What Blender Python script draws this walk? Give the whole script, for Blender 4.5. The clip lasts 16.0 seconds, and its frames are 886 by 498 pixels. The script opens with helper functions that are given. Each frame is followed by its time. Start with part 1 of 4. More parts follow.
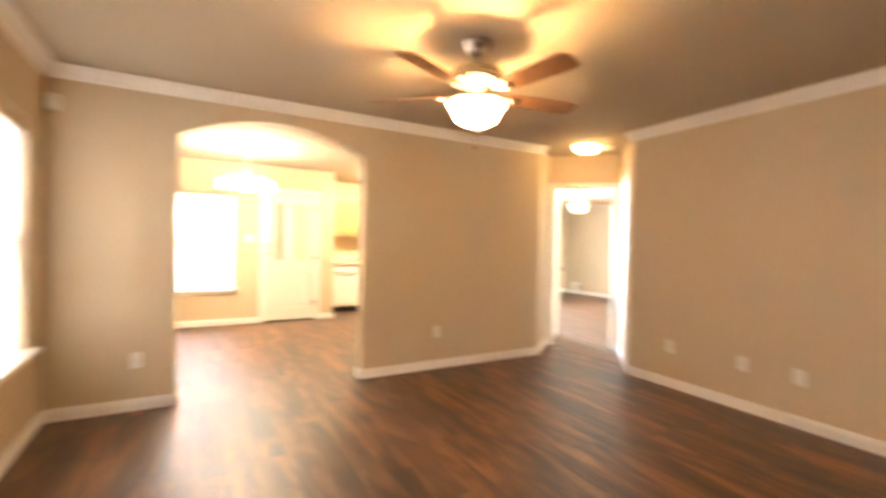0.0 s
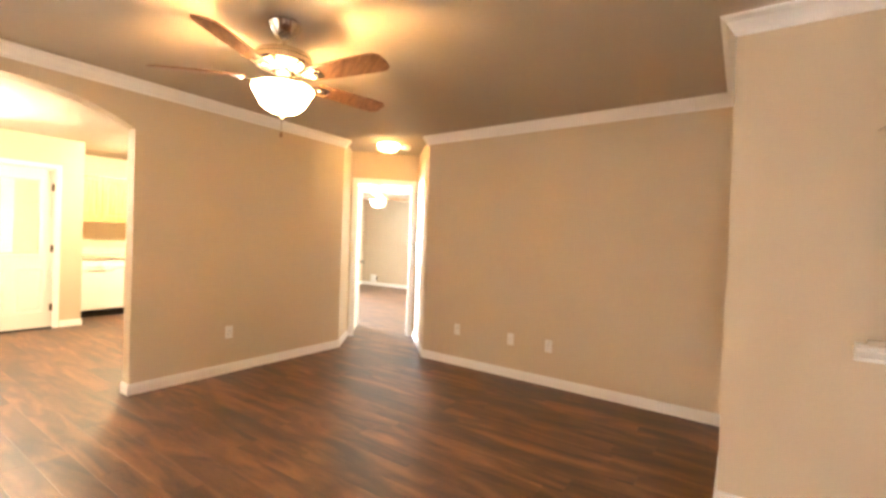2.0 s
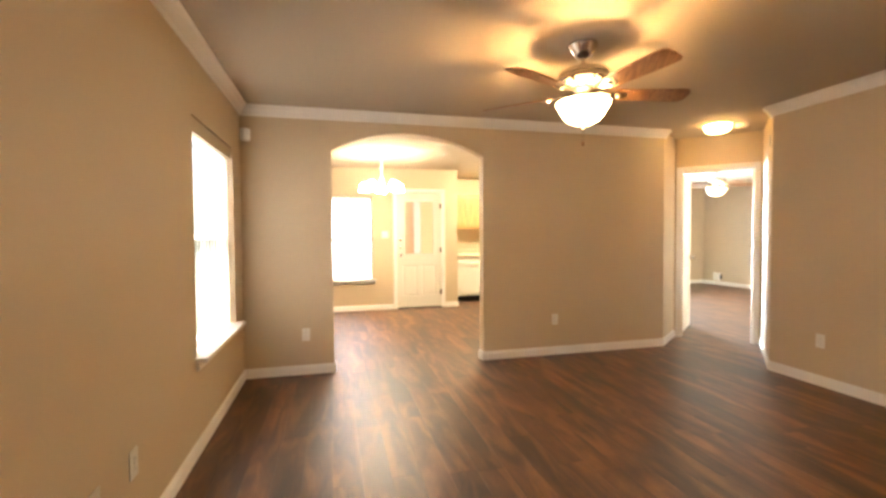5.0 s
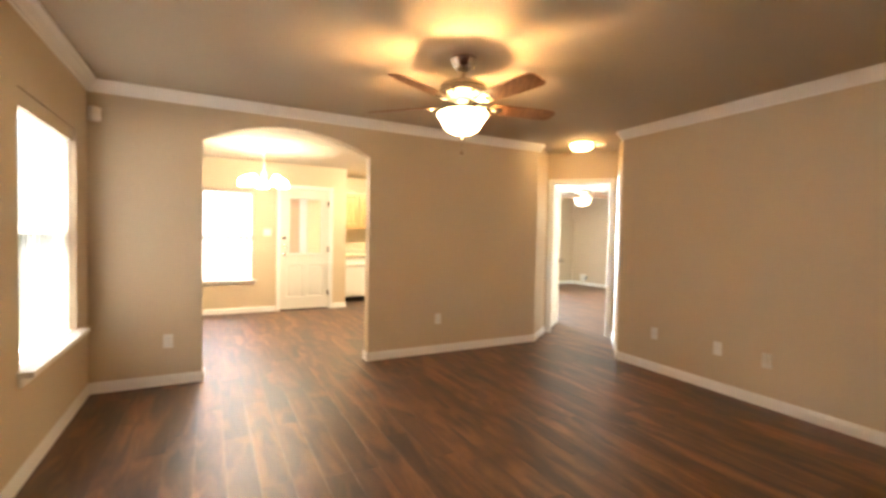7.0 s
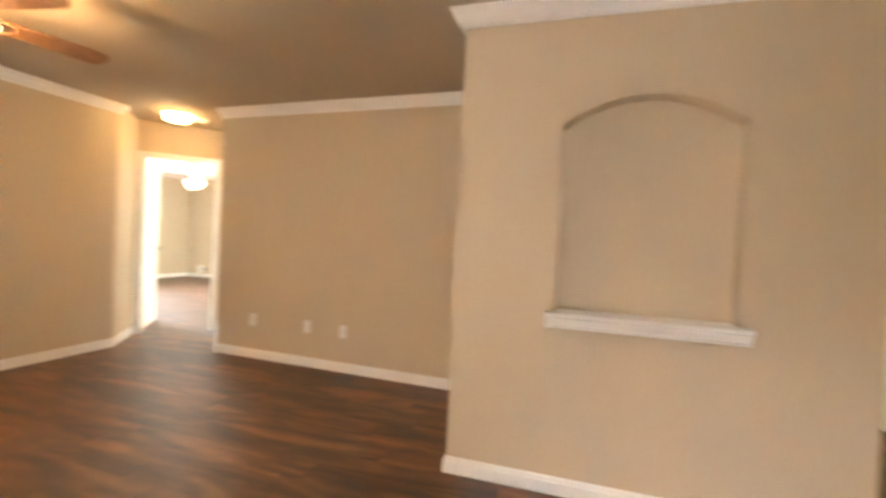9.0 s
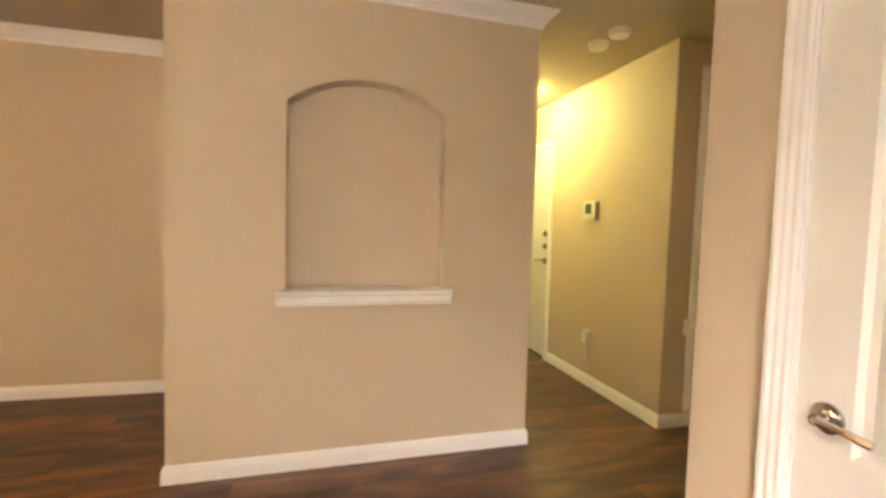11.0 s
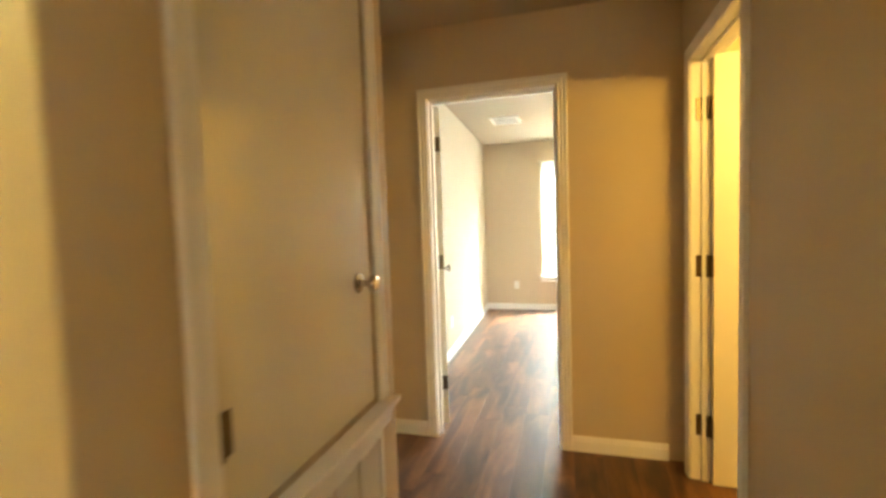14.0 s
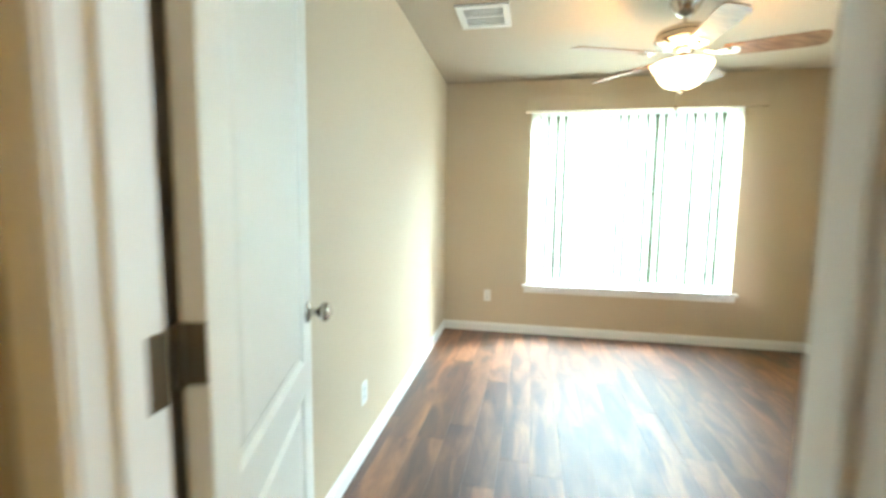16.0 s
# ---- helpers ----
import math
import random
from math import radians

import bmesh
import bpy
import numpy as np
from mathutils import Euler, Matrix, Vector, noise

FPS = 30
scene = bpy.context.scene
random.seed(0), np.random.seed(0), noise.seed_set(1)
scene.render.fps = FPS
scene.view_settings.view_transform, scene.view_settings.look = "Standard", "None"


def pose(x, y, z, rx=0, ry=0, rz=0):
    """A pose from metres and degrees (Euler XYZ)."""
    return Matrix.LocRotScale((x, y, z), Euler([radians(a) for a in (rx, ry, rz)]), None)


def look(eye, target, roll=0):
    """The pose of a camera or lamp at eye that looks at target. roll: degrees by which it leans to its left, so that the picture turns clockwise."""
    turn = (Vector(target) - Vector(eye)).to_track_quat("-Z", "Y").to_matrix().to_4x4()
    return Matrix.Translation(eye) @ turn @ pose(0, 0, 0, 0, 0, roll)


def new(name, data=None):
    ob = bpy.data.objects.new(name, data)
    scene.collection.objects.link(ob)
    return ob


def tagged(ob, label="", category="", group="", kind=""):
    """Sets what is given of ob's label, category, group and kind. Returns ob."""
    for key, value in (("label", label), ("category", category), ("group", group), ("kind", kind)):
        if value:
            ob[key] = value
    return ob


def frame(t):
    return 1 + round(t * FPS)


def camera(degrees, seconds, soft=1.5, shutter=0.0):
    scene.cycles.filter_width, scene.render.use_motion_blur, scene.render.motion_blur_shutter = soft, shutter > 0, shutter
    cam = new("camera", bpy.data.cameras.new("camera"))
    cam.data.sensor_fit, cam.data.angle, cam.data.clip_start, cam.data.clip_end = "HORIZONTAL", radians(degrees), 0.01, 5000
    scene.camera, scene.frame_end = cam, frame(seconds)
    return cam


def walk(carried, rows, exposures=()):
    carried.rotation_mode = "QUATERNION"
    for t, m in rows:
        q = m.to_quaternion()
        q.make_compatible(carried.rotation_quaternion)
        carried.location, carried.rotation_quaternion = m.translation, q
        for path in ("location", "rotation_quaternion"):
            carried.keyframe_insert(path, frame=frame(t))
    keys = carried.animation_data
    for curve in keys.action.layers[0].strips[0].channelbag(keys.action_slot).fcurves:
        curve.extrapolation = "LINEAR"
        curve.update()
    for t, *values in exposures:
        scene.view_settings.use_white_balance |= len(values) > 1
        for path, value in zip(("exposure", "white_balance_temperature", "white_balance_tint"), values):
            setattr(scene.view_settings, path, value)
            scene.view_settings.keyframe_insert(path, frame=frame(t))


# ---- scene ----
cam = camera(90.3, 16.0, soft=3.0, shutter=0.6)
PATH = [
    (0, (0.396, 0.452, 1.275), (1.392, 2.186, 1.253), 1.2),
    (0.5, (0.394, 0.47, 1.251), (1.919, 1.76, 1.15), -1.1),
    (1, (0.398, 0.464, 1.257), (2.011, 1.643, 1.166), 2.2),
    (1.5, (0.372, 0.438, 1.287), (1.985, 1.619, 1.217), 2.5),
    (2, (0.328, 0.472, 1.28), (1.982, 1.596, 1.251), 2.1),
    (2.5, (0.417, 0.455, 1.258), (2.004, 1.672, 1.22), 1.9),
    (3, (0.456, 0.474, 1.268), (1.971, 1.778, 1.228), 1.4),
    (3.5, (0.582, 0.423, 1.288), (1.63, 2.125, 1.216), 2.7),
    (4, (0.502, 0.305, 1.272), (1.096, 2.214, 1.243), 0.4),
    (4.2, (0.436, 0.241, 1.279), (0.904, 2.185, 1.222), -0.7),
    (6.3, (0.281, 0.091, 1.282), (0.943, 1.978, 1.233), 1.6),
    (6.5, (0.338, 0.08, 1.293), (1.088, 1.933, 1.239), 1.1),
    (7, (0.374, 0.077, 1.293), (1.307, 1.845, 1.234), 1.1),
    (7.5, (0.425, 0.052, 1.289), (1.571, 1.689, 1.219), 1.0),
    (8, (0.505, -0.001, 1.293), (1.921, 1.409, 1.205), 0.8),
    (8.5, (0.631, -0.035, 1.291), (2.288, 1.082, 1.23), 2.3),
    (9, (0.689, -0.095, 1.241), (2.599, 0.498, 1.199), 2.7),
    (9.5, (0.653, -0.087, 1.261), (2.652, -0.086, 1.215), 0.1),
    (10, (0.599, -0.07, 1.259), (2.579, -0.343, 1.198), 0.4),
    (10.2, (0.574, -0.073, 1.257), (2.543, -0.415, 1.186), 0.5),
    (12.3, (1.397, -0.512, 1.247), (3.076, -1.591, 1.124), -0.2),
    (12.5, (1.578, -0.604, 1.273), (3.159, -1.823, 1.148), -1.6),
    (13, (1.906, -0.94, 1.264), (3.234, -2.433, 1.174), -1.3),
    (13.5, (2.13, -1.361, 1.278), (3.046, -3.136, 1.18), -1.1),
    (14, (2.302, -1.836, 1.302), (2.847, -3.757, 1.188), -1.9),
    (14.5, (2.398, -2.385, 1.27), (2.856, -4.322, 1.071), 0.0),
    (15, (2.526, -2.967, 1.228), (2.91, -4.913, 0.975), -0.9),
    (15.5, (2.603, -3.536, 1.215), (2.956, -5.491, 0.982), -0.4),
    (16, (2.621, -3.998, 1.274), (3.012, -5.949, 1.07), 0.7),
]
EXPOSURES = [
    (0.0, 0.88, 6900, 14), (0.5, 0.78, 7000, 14), (1.5, 0.95, 6800, 14), (2.5, 1.12, 6750, 14), (3.0, 1.0, 6800, 14), (3.5, 0.9, 6900, 14),
    (4.2, 0.65, 6900, 13), (6.5, 0.45, 6650, 12), (7.5, 0.55, 6600, 11), (8.5, 0.88, 6500, 10), (9.0, 0.98, 6400, 9), (10.0, 1.0, 6450, 8),
    (12.5, 0.98, 7800, 8), (13.0, 1.0, 7900, 6), (13.5, 1.05, 7700, 5), (14.5, 1.12, 7500, 9), (15.0, 1.07, 7300, 7), (15.5, 0.66, 6800, 4), (16.0, 0.52, 6200, -1),
]
walk(cam, [(t, look(eye, target, roll)) for t, eye, target, roll in PATH], EXPOSURES)

# ---- world and daylight ----
H = 2.44
world = bpy.data.worlds.new("world")
scene.world = world
world.use_nodes = True
wn = world.node_tree
sky = wn.nodes.new("ShaderNodeTexSky")
sky.sky_type = "NISHITA"
sky.sun_disc = False
sky.sun_elevation = radians(50)
sky.sun_rotation = radians(140)
wn.links.new(sky.outputs[0], wn.nodes["Background"].inputs[0])
wn.nodes["Background"].inputs[1].default_value = 0.12
sun = new("sun", bpy.data.lights.new("sun", "SUN"))
sun.data.energy, sun.data.angle, sun.data.color = 2.5, radians(0.6), (1, 0.95, 0.87)
sun.matrix_world = look((0, 0, 30), (20, 17, 0))


def window_light(name, x, y, z, w, h, yaw, power, color=(0.80, 0.93, 1.0), up=1.35):
    """The sky's light on a window, from outside and above it; yaw 0 shines towards +y."""
    la = bpy.data.lights.new(name, "AREA")
    la.shape, la.size, la.size_y, la.energy, la.color = "RECTANGLE", w * 1.3, h, power, color
    ob = new(name, la)
    out = Vector((math.sin(radians(yaw)), -math.cos(radians(yaw)), 0))
    eye = Vector((x, y, z)) + out * 1.0 + Vector((0, 0, up))
    ob.matrix_world = look(eye, (x, y, z))
    return ob


def lamp(name, x, y, z, power, color, size=0.05):
    la = bpy.data.lights.new(name, "POINT")
    la.energy, la.color, la.shadow_soft_size = power, color, size
    ob = new(name, la)
    ob.location = (x, y, z)
    return ob


WARM = (1.0, 0.57, 0.23)
window_light("window_light_living", -0.59, 3.53, 1.28, 1.06, 1.36, -90, 430, (0.92, 0.91, 1.0))
window_light("window_light_living_south", -0.59, 0.27, 1.28, 1.16, 1.36, -90, 1250, (1.0, 0.91, 0.94))
window_light("window_light_dining", 0.3, 7.89, 1.26, 1.3, 1.4, 180, 2500, (0.98, 0.94, 1.0))
window_light("window_light_back_door", 1.8, 7.9, 1.4, 0.6, 0.9, 180, 600)
window_light("window_light_bedroom", 1.74, -8.49, 1.33, 1.8, 1.66, 0, 2400, (0.70, 0.86, 1.0), up=1.8)
# Added lamp at an unseen side window, to brighten the bedroom's east wall.
window_light("added_light_bedroom_west", 0.08, -6.0, 1.5, 1.2, 1.2, -90, 95, (0.64, 0.84, 1.0), up=0.25)
window_light("window_light_hall_bedroom", 6.52, 9.67, 1.33, 1.2, 1.2, 180, 3600, (0.72, 0.87, 1.0), up=-0.25)
window_light("window_light_den", 8.52, -1.25, 1.45, 1.1, 1.1, 90, 160)
lamp("fan_bulb_living", 1.82, 2.58, 2.025, 62, WARM, 0.03)
lamp("fan_bulb_bedroom", 1.8, -6.85, 2.03, 26, WARM, 0.05)
lamp("fan_bulb_hall_bedroom", 7.04, 6.68, 2.088, 12, WARM, 0.03)
bath_bar = new("bath_bar_light", bpy.data.lights.new("bath_bar_light", "AREA"))
bath_bar.data.shape, bath_bar.data.size, bath_bar.data.size_y, bath_bar.data.energy, bath_bar.data.color = "RECTANGLE", 1.1, 0.2, 15, (1.0, 0.63, 0.16)
bath_bar.matrix_world = look((0.42, -3.4, 2.0), (1.73, -3.7, 1.5))
# Second lamp, added out of view to light the wall by the bedroom door.
bath_fill = new("bath_fill_light", bpy.data.lights.new("bath_fill_light", "AREA"))
bath_fill.data.shape, bath_fill.data.size, bath_fill.data.size_y, bath_fill.data.energy, bath_fill.data.color = "RECTANGLE", 0.6, 0.2, 12, (1.0, 0.63, 0.16)
bath_fill.matrix_world = look((1.12, -2.75, 2.05), (1.73, -3.95, 1.3))

# ---- materials ----


def material(name, color, rough=0.5, metal=0.0, vary=0.06, scale=3.0, grain=0.0, grain_scale=300.0, coat=0.0, tint=None):
    """A surface with its colour varied at a large and a small scale, and a fine relief."""
    m = bpy.data.materials.new(name)
    m.use_nodes = True
    nt = m.node_tree
    b = nt.nodes["Principled BSDF"]
    b.inputs["Roughness"].default_value, b.inputs["Metallic"].default_value = rough, metal
    b.inputs["Coat Weight"].default_value = coat
    b.inputs["Coat Roughness"].default_value = 0.15
    geo = nt.nodes.new("ShaderNodeNewGeometry")
    big, fine = nt.nodes.new("ShaderNodeTexNoise"), nt.nodes.new("ShaderNodeTexNoise")
    big.inputs["Scale"].default_value, big.inputs["Detail"].default_value = scale, 4
    fine.inputs["Scale"].default_value, fine.inputs["Detail"].default_value = grain_scale, 3
    nt.links.new(geo.outputs["Position"], big.inputs["Vector"])
    nt.links.new(geo.outputs["Position"], fine.inputs["Vector"])
    ramp = nt.nodes.new("ShaderNodeMix")
    ramp.data_type = "RGBA"
    ramp.inputs[6].default_value = (*[c * (1 - vary) for c in color], 1)
    ramp.inputs[7].default_value = (*[min(1, c * (1 + vary)) for c in (tint or color)], 1)
    nt.links.new(big.outputs[0], ramp.inputs[0])
    nt.links.new(ramp.outputs[2], b.inputs["Base Color"])
    rr = nt.nodes.new("ShaderNodeMapRange")
    rr.inputs[3].default_value, rr.inputs[4].default_value = max(0.02, rough - 0.08), min(1, rough + 0.08)
    nt.links.new(big.outputs[0], rr.inputs[0])
    nt.links.new(rr.outputs[0], b.inputs["Roughness"])
    if grain:
        bump = nt.nodes.new("ShaderNodeBump")
        bump.inputs["Strength"].default_value, bump.inputs["Distance"].default_value = grain, 0.002
        nt.links.new(fine.outputs[0], bump.inputs["Height"])
        nt.links.new(bump.outputs[0], b.inputs["Normal"])
    return m


def glowing(name, color, strength, base=(0.9, 0.85, 0.75)):
    m = bpy.data.materials.new(name)
    m.use_nodes = True
    b = m.node_tree.nodes["Principled BSDF"]
    b.inputs["Base Color"].default_value = (*base, 1)
    b.inputs["Roughness"].default_value = 0.3
    b.inputs["Emission Color"].default_value = (*color, 1)
    b.inputs["Emission Strength"].default_value = strength
    return m


def wood_planks(name):
    """Laminate boards: each board has its own tone, with streaks along y and darker cathedral figures."""
    m = bpy.data.materials.new(name)
    m.use_nodes = True
    nt = m.node_tree
    n, l = nt.nodes, nt.links
    b = n["Principled BSDF"]
    geo, info = n.new("ShaderNodeNewGeometry"), n.new("ShaderNodeObjectInfo")
    shift = n.new("ShaderNodeVectorMath")
    shift.operation = "MULTIPLY_ADD"
    shift.inputs[1].default_value = (6.0, 1.2, 1.0)
    rnd = n.new("ShaderNodeMath")
    rnd.operation = "ADD"
    l.new(info.outputs["Random"], rnd.inputs[0])
    l.new(geo.outputs["Random Per Island"], rnd.inputs[1])
    offs = n.new("ShaderNodeVectorMath")
    offs.operation = "SCALE"
    offs.inputs[0].default_value = (31.0, 17.0, 5.0)
    l.new(rnd.outputs[0], offs.inputs["Scale"])
    l.new(geo.outputs["Position"], shift.inputs[0])
    l.new(offs.outputs[0], shift.inputs[2])
    streak = n.new("ShaderNodeTexNoise")
    streak.inputs["Scale"].default_value, streak.inputs["Detail"].default_value, streak.inputs["Distortion"].default_value = 1.4, 5, 0.9
    streak.inputs["Roughness"].default_value = 0.48
    l.new(shift.outputs[0], streak.inputs["Vector"])
    fine = n.new("ShaderNodeTexNoise")
    fine.inputs["Scale"].default_value, fine.inputs["Detail"].default_value = 14, 5
    l.new(shift.outputs[0], fine.inputs["Vector"])
    ramp = n.new("ShaderNodeValToRGB")
    e = ramp.color_ramp.elements
    e[0].position, e[0].color = 0.33, (0.030, 0.0125, 0.0065, 1)
    e[1].position, e[1].color = 0.69, (0.195, 0.088, 0.038, 1)
    mid = e.new(0.5)
    mid.color = (0.096, 0.039, 0.0175, 1)
    l.new(streak.outputs[0], ramp.inputs[0])
    tone = n.new("ShaderNodeMapRange")
    tone.inputs[3].default_value, tone.inputs[4].default_value = 0.76, 1.26
    fr = n.new("ShaderNodeMath")
    fr.operation = "FRACT"
    l.new(rnd.outputs[0], fr.inputs[0])
    l.new(fr.outputs[0], tone.inputs[0])
    mul = n.new("ShaderNodeVectorMath")
    mul.operation = "SCALE"
    l.new(ramp.outputs[0], mul.inputs[0])
    l.new(tone.outputs[0], mul.inputs["Scale"])
    dark = n.new("ShaderNodeMapRange")
    dark.inputs[1].default_value, dark.inputs[2].default_value, dark.inputs[3].default_value, dark.inputs[4].default_value = 0.3, 0.7, 0.86, 1.12
    l.new(fine.outputs[0], dark.inputs[0])
    mul2 = n.new("ShaderNodeVectorMath")
    mul2.operation = "SCALE"
    l.new(mul.outputs[0], mul2.inputs[0])
    l.new(dark.outputs[0], mul2.inputs["Scale"])
    l.new(mul2.outputs[0], b.inputs["Base Color"])
    rough = n.new("ShaderNodeMapRange")
    rough.inputs[3].default_value, rough.inputs[4].default_value = 0.42, 0.54
    b.inputs["Specular IOR Level"].default_value = 0.5
    b.inputs["Coat Weight"].default_value, b.inputs["Coat Roughness"].default_value = 0.28, 0.40
    l.new(streak.outputs[0], rough.inputs[0])
    l.new(rough.outputs[0], b.inputs["Roughness"])
    bump = n.new("ShaderNodeBump")
    bump.inputs["Strength"].default_value, bump.inputs["Distance"].default_value = 0.12, 0.002
    l.new(fine.outputs[0], bump.inputs["Height"])
    l.new(bump.outputs[0], b.inputs["Normal"])
    return m


def wood_grain(name, dark, light, rough=0.4, along=(1.0, 14.0, 14.0)):
    m = bpy.data.materials.new(name)
    m.use_nodes = True
    n, l = m.node_tree.nodes, m.node_tree.links
    b = n["Principled BSDF"]
    co, mp, no, ramp = n.new("ShaderNodeTexCoord"), n.new("ShaderNodeMapping"), n.new("ShaderNodeTexNoise"), n.new("ShaderNodeValToRGB")
    mp.inputs["Scale"].default_value = along
    no.inputs["Scale"].default_value, no.inputs["Detail"].default_value = 4, 7
    l.new(co.outputs["Object"], mp.inputs[0])
    l.new(mp.outputs[0], no.inputs["Vector"])
    l.new(no.outputs[0], ramp.inputs[0])
    ramp.color_ramp.elements[0].position, ramp.color_ramp.elements[0].color = 0.35, (*dark, 1)
    ramp.color_ramp.elements[1].position, ramp.color_ramp.elements[1].color = 0.68, (*light, 1)
    l.new(ramp.outputs[0], b.inputs["Base Color"])
    b.inputs["Roughness"].default_value = rough
    return m


def translucent(name, color, through_share=0.55, rough=0.6):
    m = bpy.data.materials.new(name)
    m.use_nodes = True
    n, l = m.node_tree.nodes, m.node_tree.links
    b = n["Principled BSDF"]
    b.inputs["Base Color"].default_value, b.inputs["Roughness"].default_value = (*color, 1), rough
    tr, mx = n.new("ShaderNodeBsdfTranslucent"), n.new("ShaderNodeMixShader")
    tr.inputs[0].default_value = (*color, 1)
    mx.inputs[0].default_value = through_share
    l.new(b.outputs[0], mx.inputs[1])
    l.new(tr.outputs[0], mx.inputs[2])
    l.new(mx.outputs[0], n["Material Output"].inputs[0])
    return m


def glass(name):
    m = bpy.data.materials.new(name)
    m.use_nodes = True
    b = m.node_tree.nodes["Principled BSDF"]
    b.inputs["Transmission Weight"].default_value, b.inputs["Roughness"].default_value, b.inputs["IOR"].default_value = 1.0, 0.0, 1.45
    b.inputs["Base Color"].default_value = (0.95, 0.98, 0.97, 1)
    return m


PAINT = material("beige_wall_paint", (0.60, 0.487, 0.342), 0.62, vary=0.035, scale=1.3, grain=0.35, grain_scale=160)
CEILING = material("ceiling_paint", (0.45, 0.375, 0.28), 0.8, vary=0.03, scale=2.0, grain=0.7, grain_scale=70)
TRIM = material("white_trim_paint", (0.89, 0.875, 0.85), 0.35, vary=0.03, scale=4.0, grain=0.06, grain_scale=90)
DOOR = material("white_door_paint", (0.78, 0.75, 0.68), 0.42, vary=0.03, scale=2.0, grain=0.08, grain_scale=60)
DOOR_GLOSS = material("glossy_door_paint", (0.80, 0.75, 0.63), 0.2, vary=0.05, scale=2.0, grain=0.05, grain_scale=18, coat=0.8)
PLASTIC = material("white_plastic", (0.82, 0.80, 0.76), 0.4, vary=0.02, scale=20)
DARK = material("dark_plastic", (0.02, 0.02, 0.02), 0.35, vary=0.2, scale=30)
SCREEN = material("grey_green_display", (0.06, 0.075, 0.03), 0.3, vary=0.1, scale=40)
NICKEL = material("brushed_nickel", (0.56, 0.52, 0.48), 0.2, 1.0, vary=0.08, scale=30)
BRONZE = material("aged_nickel_hinge", (0.15, 0.11, 0.07), 0.36, 1.0, vary=0.15, scale=60)
PLANK = wood_planks("brown_laminate_boards")
SUBFLOOR = material("dark_joint", (0.02, 0.012, 0.008), 0.8)
BLADE = wood_grain("walnut_fan_blade", (0.19, 0.085, 0.036), (0.33, 0.165, 0.078), 0.38)
OAK = wood_grain("oak_cabinet", (0.42, 0.24, 0.09), (0.62, 0.40, 0.17), 0.4, (12.0, 12.0, 1.0))
COUNTER = material("light_laminate_counter", (0.62, 0.55, 0.42), 0.35, vary=0.15, scale=60)
SLAT = translucent("white_vinyl_slat", (0.86, 0.86, 0.83), 0.5)
SLAT_THICK = translucent("thick_vinyl_slat", (0.80, 0.79, 0.72), 0.3)
GLASS = glass("window_glass")
OPAL = glowing("lit_opal_glass", (1.0, 0.63, 0.28), 36.0)
OPAL_HALL = glowing("lit_opal_dome", (1.0, 0.60, 0.21), 25.0)
OPAL_DIM = glowing("lit_opal_glass_dimmer", (1.0, 0.74, 0.44), 7.0)
BOWL_SHIELD = material("unlit_bowl_shield", (0.85, 0.82, 0.75), 0.4)
OPAL_ENTRY = glowing("lit_yellow_dome", (1.0, 0.93, 0.36), 68.0)
OPAL_DINING = glowing("lit_chandelier_glass", (1.0, 0.88, 0.64), 85.0)
OPAL_KITCHEN = glowing("lit_kitchen_dome", (1.0, 0.86, 0.55), 330.0)
GRASS = material("grass", (0.07, 0.11, 0.03), 0.9, vary=0.4, scale=6, grain=0.8, grain_scale=40)
# Near-black that puts shade into the low gaps under doors and cabinets.
SHADOWGAP = material("shadow_gap_black", (0.012, 0.012, 0.012), 0.8)

# ---- mesh helpers ----


def part(name, bm, mat, parent=None, label="", smooth=False):
    """Links a bmesh as one mesh object, under a thing or a part if parent is given."""
    me = bpy.data.meshes.new(name)
    bmesh.ops.recalc_face_normals(bm, faces=bm.faces[:])
    if smooth:
        for f in bm.faces:
            f.smooth = True
    bm.to_mesh(me)
    bm.free()
    me.materials.append(mat)
    ob = new(name, me)
    if smooth:
        me.set_sharp_from_angle(angle=radians(40))
    if parent:
        ob.parent = parent
    if label:
        tagged(ob, label)
    return ob


def thing(name, m, label, category, group="", kind=""):
    ob = new(name)
    ob.empty_display_size = 0.1
    ob.matrix_world = m
    return tagged(ob, label, category, group, kind)


def box(lo, hi, bevel=0.0, bm=None, seg=2):
    bm = bm or bmesh.new()
    c = [(a + b) / 2 for a, b in zip(lo, hi)]
    d = [abs(b - a) for a, b in zip(lo, hi)]
    made = bmesh.ops.create_cube(bm, size=1, matrix=Matrix.Translation(c) @ Matrix.Diagonal((*d, 1)))
    if bevel:
        edges = list({e for v in made["verts"] for e in v.link_edges})
        bmesh.ops.bevel(bm, geom=edges, offset=bevel, segments=seg, affect="EDGES", profile=0.6)
    return bm


def lathe(profile, steps=24, bm=None, m=Matrix()):
    """Turns (radius, z) pairs round the z axis."""
    bm = bm or bmesh.new()
    rings = []
    for r, z in profile:
        if r < 1e-5:
            rings.append([bm.verts.new(m @ Vector((0, 0, z)))])
        else:
            rings.append([bm.verts.new(m @ Vector((r * math.cos(a), r * math.sin(a), z))) for a in [2 * math.pi * k / steps for k in range(steps)]])
    for a, b in zip(rings, rings[1:]):
        for k in range(steps):
            j = (k + 1) % steps
            if len(a) == 1 and len(b) == 1:
                continue
            if len(a) == 1:
                bm.faces.new((a[0], b[k], b[j]))
            elif len(b) == 1:
                bm.faces.new((a[k], a[j], b[0]))
            else:
                bm.faces.new((a[k], a[j], b[j], b[k]))
    return bm


